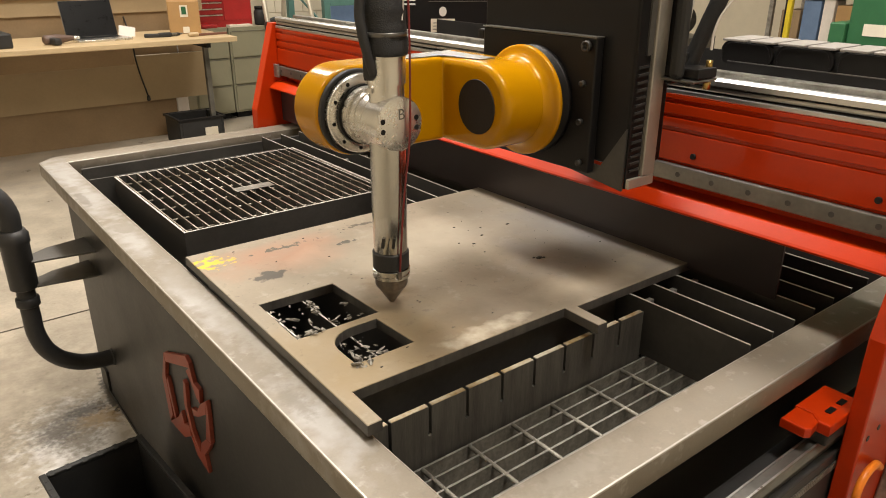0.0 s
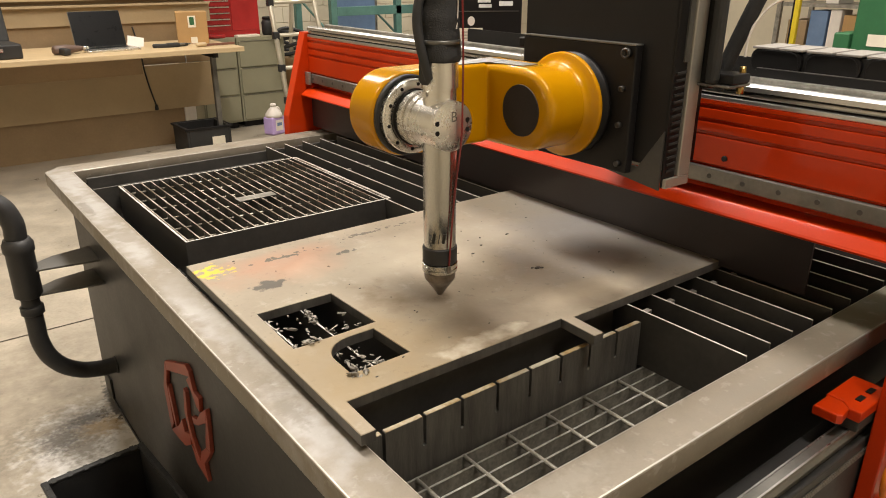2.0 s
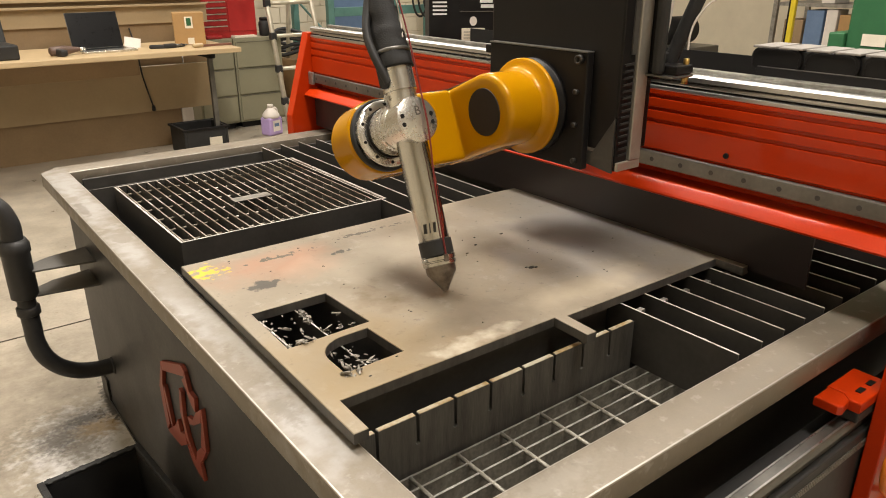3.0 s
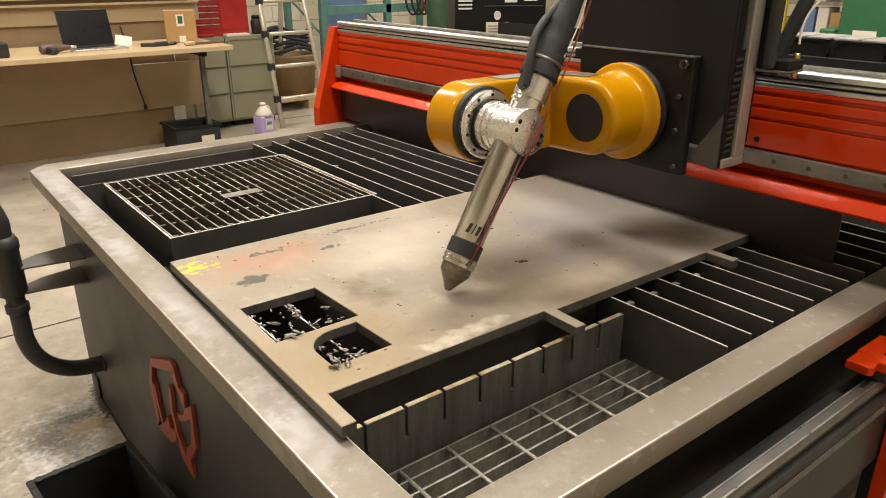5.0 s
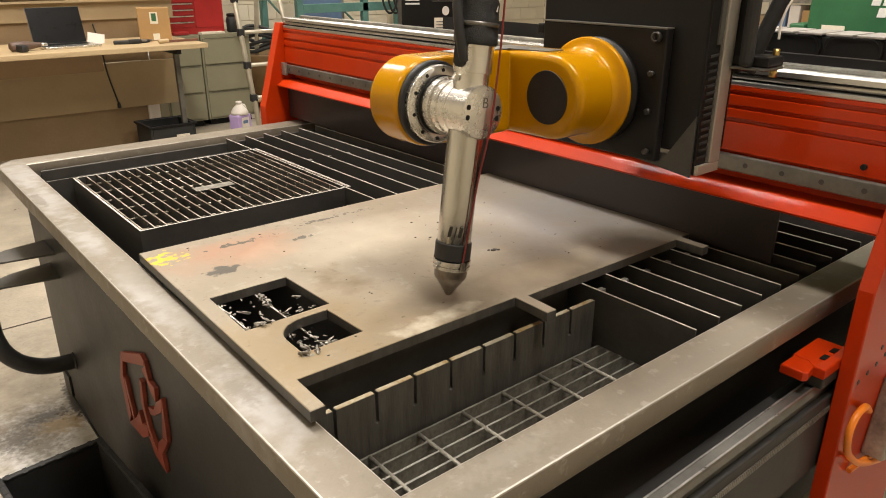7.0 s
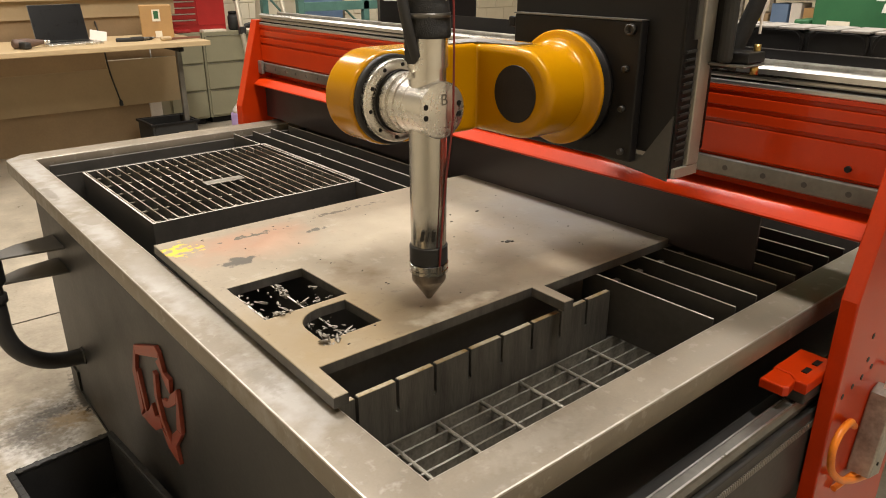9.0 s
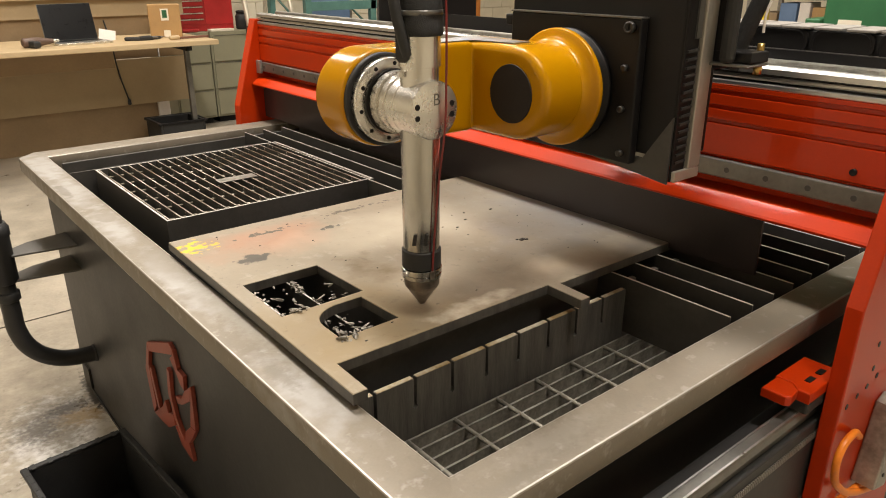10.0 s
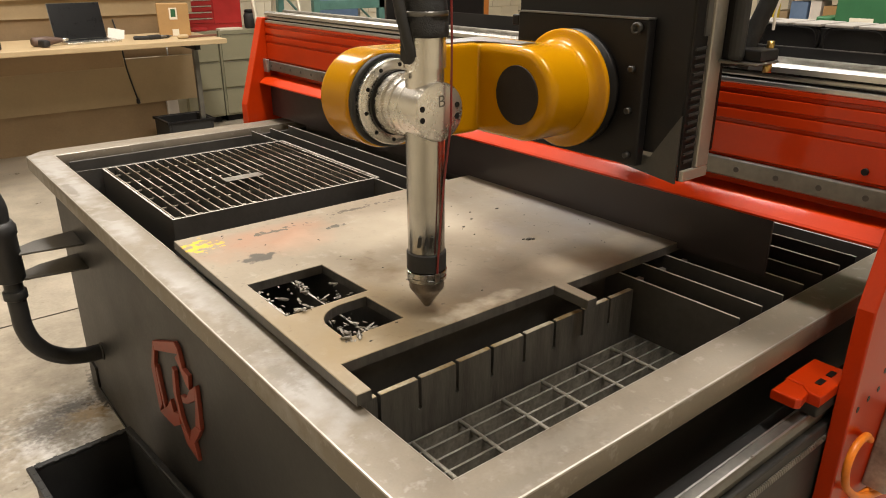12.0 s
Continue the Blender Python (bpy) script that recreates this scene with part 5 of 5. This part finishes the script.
def far_clutter():
    p = thing("wood_pallet", "stacked wooden pallet boards on the floor", "pallet", (3.35, 7.2, 0))
    for k in range(5):
        part("board", block(-0.45, 0.55, -0.5 + 0.2 * k, -0.36 + 0.2 * k, 0.10, 0.125, bevel=0.003), WOOD, p)
    for x in (-0.42, 0.0, 0.42):
        part("runner", block(x, x + 0.09, -0.5, 0.45, 0.0, 0.0995), WOOD, p)
    c = thing("coil_bucket", "brown bin holding coiled black cable", "bin", (3.35, 7.1, 0.125))
    part("bucket", lathe(bmesh.new(), [(0, 0.24), (0.02, 0.26), (0.42, 0.30), (0.44, 0.30)], "z", seg=24), mat("bin_brown", (0.20, 0.12, 0.05), None, 0.6), c)
    for k in range(4):
        pts = [(0.27 * math.cos(a / 3.0), 0.27 * math.sin(a / 3.0), 0.50 + 0.06 * k + 0.03 * math.sin(a + k)) for a in range(20)]
        part("cable_coil", tube(pts, 0.02, 3), RUBBER, c)
    d = thing("detergent_jug", "blue plastic container on a shelf", "container", (3.1, 7.9, 0.0))
    part("stand", block(-0.2, 0.3, -0.2, 0.2, 0.0, 0.60, bevel=0.01), PALE, d)
    part("container", block(-0.12, 0.06, -0.1, 0.1, 0.601, 0.80, bevel=0.02), mat("blue_jug", (0.05, 0.10, 0.42), None, 0.4), d)
    r = thing("pallet_rack", "teal painted pallet rack loaded with blue and grey stock", "rack")
    for x in (3.85, 4.75, 5.9):
        for y in (7.2, 8.1):
            part("upright", block(x, x + 0.08, y, y + 0.07, 0, 3.2, bevel=0.004), TEAL, r)
        for k in range(6):
            z = 0.2 + 0.5 * k
            part("brace", rod(bmesh.new(), (x + 0.04, 7.24, z), (x + 0.04, 8.14, z + 0.45), 0.014, 8), TEAL, r)
    for z in (0.95, 1.9):
        part("beam", block(3.93, 5.9, 7.2, 7.25, z, z + 0.1, bevel=0.003), TEAL, r)
    s = thing("sheet_stack", "grey-blue sheets standing in the rack", "sheet stock", (4.25, 7.45, 0))
    part("sheet", block(-0.25, 0.35, 0.0, 0.03, 0.0, 1.7), BLUE, s)
    part("sheet", block(-0.15, 0.42, 0.06, 0.08, 0.0, 1.55), GALV, s)
    h = thing("hose_reel", "coiled black and red hoses hanging on the rack", "hoses", (5.05, 7.05, 0))
    for k in range(5):
        cx = 0.07 * k
        pts = [(cx + 0.12 * math.sin(a / 2.6), -0.02 * k, 1.22 + 0.30 * math.cos(a / 2.6)) for a in range(17)]
        part("hose_loop", tube(pts, 0.013, 3), WIRE if k == 3 else RUBBER, h)
    part("hook", rod(bmesh.new(), (-0.05, 0.15, 1.53), (0.4, -0.12, 1.53), 0.012), GALV, h)
    y = thing("yellow_reel", "yellow plastic cable reel on the rack", "reel", (5.38, 7.0, 1.22))
    part("reel_side", lathe(bmesh.new(), [(0, 0.03), (0.001, 0.16), (0.012, 0.16), (0.02, 0.10), (0.10, 0.10), (0.108, 0.16), (0.12, 0.16), (0.121, 0.03)], "y", seg=28), SAFETY, y)
    g = thing("gas_cylinder", "dark green gas cylinder standing upright", "gas cylinder", (5.04, 6.5, 0))
    part("cylinder", lathe(bmesh.new(), [(0, 0.12), (0.02, 0.155), (1.35, 0.155), (1.45, 0.12), (1.52, 0.05), (1.56, 0.04)], "z", seg=28), mat("bottle_green", (0.05, 0.11, 0.06), None, 0.5), g)
    part("valve_cap", lathe(bmesh.new(), [(1.56, 0.05), (1.66, 0.05), (1.69, 0.02)], "z", seg=18), GALV, g)
    b = thing("cart_handle", "bent grey steel tube rail of a cart", "cart")
    part("handle_tube", tube([(3.55, 5.6, 0.0), (3.55, 5.6, 0.60), (3.62, 5.6, 0.70), (4.3, 5.6, 0.70), (4.42, 5.6, 0.62), (4.42, 5.6, 0.0)], 0.022, 8), RAILGREY, b)


far_clutter()


def power_source():
    t = thing("power_source", "black plasma power supply cabinet riding behind the gantry", "power supply")
    part("cabinet_shell", block(0.82, 1.27, 1.65, 2.15, 0.921, 1.75, bevel=0.008), BLACK, t)
    part("panel_frame", prism(bmesh.new(), [(0.965, 1.338), (1.255, 1.338), (1.255, 1.60), (0.965, 1.60)], 1.6465, 1.6495, "y", bevel=0.001), BLACK, t)
    part("panel_trim", block(0.965, 1.255, 1.6450, 1.6463, 1.336, 1.3385), RAILGREY, t)
    for k in range(5):
        part("vent", block(0.838, 0.905, 1.6465, 1.6495, 1.325 + k * 0.014, 1.331 + k * 0.014), WHITEINK, t)
    for x0, x1, z0, z1 in ((1.06, 1.12, 1.368, 1.380), (1.065, 1.125, 1.350, 1.362), (1.16, 1.225, 1.356, 1.372)):
        part("print_bar", block(x0, x1, 1.6452, 1.6463, z0, z1), WHITEINK, t)
    part("name_badge", lathe(bmesh.new(), [(1.6455, 0.017), (1.6495, 0.017)], "y", (1.03, 0, 1.302), 24), PALE, t)
    part("spec_label", block(0.975, 1.085, 1.6475, 1.6495, 1.230, 1.277), PAPER, t, "pale specification label")
    for k in range(3):
        part("spec_line", block(0.985, 1.06, 1.6462, 1.6473, 1.239 + 0.011 * k, 1.242 + 0.011 * k), RAILGREY, t)
    turn = Matrix.Translation((0.88, 1.73, 0)) @ Matrix.Rotation(radians(-33), 4, "Z") @ Matrix.Diagonal((0.80, 0.55, 1, 1)) @ Matrix.Translation((-0.82, -1.65, 0))
    for c in t.children:
        c.data.transform(turn)
    o = thing("orange_upright", "orange painted rack upright by the wall", "rack post", (5.83, 6.5, 0))
    part("post_channel", block(-0.05, 0.05, -0.05, 0.05, 0.012, 2.6, bevel=0.006), mat("orange_edge", (0.55, 0.19, 0.03), None, 0.5), o)
    part("foot_plate", block(-0.09, 0.09, -0.09, 0.09, 0.0, 0.0118), RAILGREY, o)
    return_thing = t
    s = thing("side_table", "small shop table with a pale top and tools", "table", (5.95, 4.55, 0))
    part("tabletop", lathe(bmesh.new(), [(0.80, 0.30), (0.82, 0.31), (0.84, 0.31)], "z", seg=32), WOOD, s)
    for x, y in ((-0.2, -0.2), (0.2, -0.2), (-0.2, 0.2), (0.2, 0.2)):
        part("leg", rod(bmesh.new(), (x, y, 0.0), (x * 0.8, y * 0.8, 0.80), 0.02), GALV, s)
    m = thing("pump_unit", "dark motor unit on a trolley", "motor", (6.3, 4.2, 0.0))
    part("frame_box", block(-0.3, 0.35, -0.3, 0.3, 0.0, 0.72, bevel=0.01), RAILGREY, m)
    part("motor_body", lathe(bmesh.new(), [(-0.28, 0.10), (-0.26, 0.14), (0.2, 0.14), (0.24, 0.10)], "x", (0, 0, 0.87), 24), BLACK, m)
    return return_thing


supply_thing = power_source()


def right_background():
    t = thing("green_machine", "large green welding machine with white print bars", "welding machine", (3.15, 0.385, 0))
    part("machine_shell", block(-0.10, 0.9, -0.9, 0.62, 0.35, 1.95, bevel=0.01), GREEN, t)
    part("foot_shelf", block(-0.12, 0.9, 0.62, 0.69, 0.35, 1.215, bevel=0.006), GREEN, t)
    part("white_tag", block(-0.104, -0.1005, 0.45, 0.55, 1.165, 1.215), PAPER, t)
    # the printed name as plain white bars
    for y, w, z in ((0.36, 0.035, 1.305), (0.315, 0.035, 1.305), (0.27, 0.035, 1.305), (0.225, 0.035, 1.305), (0.18, 0.035, 1.305), (0.33, 0.035, 1.258), (0.285, 0.035, 1.258), (0.24, 0.035, 1.258), (0.195, 0.035, 1.258)):
        part("print_bar", prism(bmesh.new(), [(y, z), (y - w, z), (y - w - 0.006, z + 0.038), (y - 0.006, z + 0.038)], -0.103, -0.1005, "x"), WHITEINK, t)
    part("base_frame", block(-0.05, 0.8, -0.85, 0.6, 0.0, 0.349), BLACK, t)
    y = thing("guard_post", "yellow painted safety post", "post", (5.2, 2.40, 0))
    part("post_tube", block(-0.02, 0.02, -0.02, 0.02, 0.01, 2.6, bevel=0.008), SAFETY, y)
    part("foot_plate", block(-0.12, 0.12, -0.12, 0.12, 0, 0.0099), SAFETY, y)
    d = thing("control_post", "dark control post with a white switch", "post", (5.3, 2.46, 0))
    part("column", block(-0.025, 0.025, -0.025, 0.025, 0.0, 2.2, bevel=0.008), BLACK, d)
    part("switch", block(-0.031, -0.0255, -0.015, 0.015, 1.42, 1.46), PALE, d)
    r = thing("stock_rack", "grey shelving with blue bins and boxes", "rack", (6.7, 2.3, 0))
    for a in (-0.9, 0.0, 0.9):
        for b in (-0.3, 0.3):
            part("upright", block(b - 0.02, b + 0.02, a - 0.02, a + 0.02, 0, 2.6), GALV, r)
    for z in (0.5, 1.15, 1.8):
        part("shelf", block(-0.3, 0.3, -0.9, 0.9, z, z + 0.03), GALV, r)
    for y, w, d, h, m in ((2.28, 0.14, 0.30, 0.52, CARD), (2.44, 0.17, 0.34, 0.56, CARD), (2.63, 0.10, 0.20, 0.60, PALE), (2.75, 0.16, 0.26, 0.59, BLUE), (2.93, 0.18, 0.30, 0.50, BROWN)):
        solid("stock_carton", block(6.42, 6.42 + d, y, y + w, 0.531, 0.531 + h, bevel=0.006), m, "tall carton stored on the grey shelves", "box", "stored cartons")
    rnd = random.Random(5)
    for i in range(1, 9):
        if i % 3 == 0:
            continue
        z = (0.531, 1.181, 1.831)[i % 3]
        yy = -0.8 + 0.17 * i
        solid("stock_carton", block(6.45, 6.45 + rnd.uniform(0.2, 0.4), 2.3 + yy, 2.3 + yy + rnd.uniform(0.11, 0.15), z, z + rnd.uniform(0.2, 0.45), bevel=0.005), rnd.choice([CARD, BLUE, CARD, PALE]), "carton or bin stored on the grey shelves", "box", "stored cartons")


right_background()


def wall_blocks():
    """Painted blocks of the far wall where it shows."""
    bm0 = None
    for r in range(12):
        for c in range(18):
            x = 2.3 + c * 0.40 + (0.2 if r % 2 else 0)
            if bm0 is None:
                bm0 = part("wall_block", block(0.004, 0.396, 0.0, 0.012, 0.004, 0.196, bevel=0.003, seg=1), BLOCK, wall_north)
                bm0.location = (x, ROOM[3], r * 0.2)
            else:
                share(bm0, "wall_block", wall_north).location = (x, ROOM[3], r * 0.2)


wall_blocks()


# ---------------------------------------------------------------- what moves
LT = 0.341
ROWS = [  # seconds, gantry x, head y, head z, tilt about x, tilt about y
    (0, 0.2240, 0.4830, 1.2288, 0, 0), (0.5, 0.2480, 0.4822, 1.2307, 0, 0), (1, 0.2813, 0.4835, 1.2297, 0, 0),
    (1.5, 0.3110, 0.4835, 1.2297, 0, 0), (2, 0.3444, 0.4839, 1.2292, 0, 0), (2.5, 0.3751, 0.4864, 1.2279, 0, 0),
    (3, 0.3773, 0.6114, 1.2037, -23.6, 1.6), (3.2, 0.3732, 0.6248, 1.1935, -29.6, 1.7),
    (3.6, 0.4420, 0.6180, 1.1830, -28.5, 12.1), (4.0, 0.4900, 0.5790, 1.1800, -23.0, 20.7), (4.4, 0.5300, 0.5280, 1.1790, -14.6, 27.4),
    (4.8, 0.5500, 0.4650, 1.1806, -5.2, 32.4), (5, 0.5453, 0.4465, 1.1835, -1.7, 31.4), (5.5, 0.5443, 0.4140, 1.1839, -1.5, 31.4),
    (6, 0.5434, 0.3806, 1.1842, -0.9, 30.8), (6.5, 0.5418, 0.3555, 1.1857, -0.6, 30.0), (7, 0.4144, 0.3511, 1.2274, -0.6, 7.9),
    (7.2, 0.3850, 0.3500, 1.2290, 0, 0.6), (7.6, 0.3690, 0.3490, 1.2300, 0, 0), (8.2, 0.3350, 0.3480, 1.2305, 0, 0), (8.8, 0.2960, 0.3465, 1.2308, 0, 0),
    (9, 0.2800, 0.3461, 1.2309, 0, 0), (9.5, 0.2462, 0.3436, 1.2317, 0, 0), (10, 0.2255, 0.3443, 1.2322, 0, 0), (10.5, 0.2240, 0.3437, 1.2362, 0, 0),
    (11, 0.2235, 0.3430, 1.2393, 0, 0), (11.5, 0.2246, 0.3444, 1.2289, 0, 0), (12, 0.2260, 0.3455, 1.2268, 0, 0),
]


def motions():
    walk(gantry_thing, [(t, pose(x, 0, 0)) for t, x, y, z, a, b in ROWS])
    walk(supply_thing, [(t, pose(x, 0, 0)) for t, x, y, z, a, b in ROWS])
    walk(chain_thing, [(t, pose(x, 0, 0)) for t, x, y, z, a, b in ROWS])
    walk(carriage_thing, [(t, pose(x, y, z)) for t, x, y, z, a, b in ROWS])
    walk(housing_thing, [(t, pose(x, y, 1.251)) for t, x, y, z, a, b in ROWS])
    walk(arm_thing, [(t, pose(x, y, z, a)) for t, x, y, z, a, b in ROWS])
    walk(torch_thing, [(t, pose(x, y, z, a) @ pose(0, 0, 0, 0, b)) for t, x, y, z, a, b in ROWS])


motions()
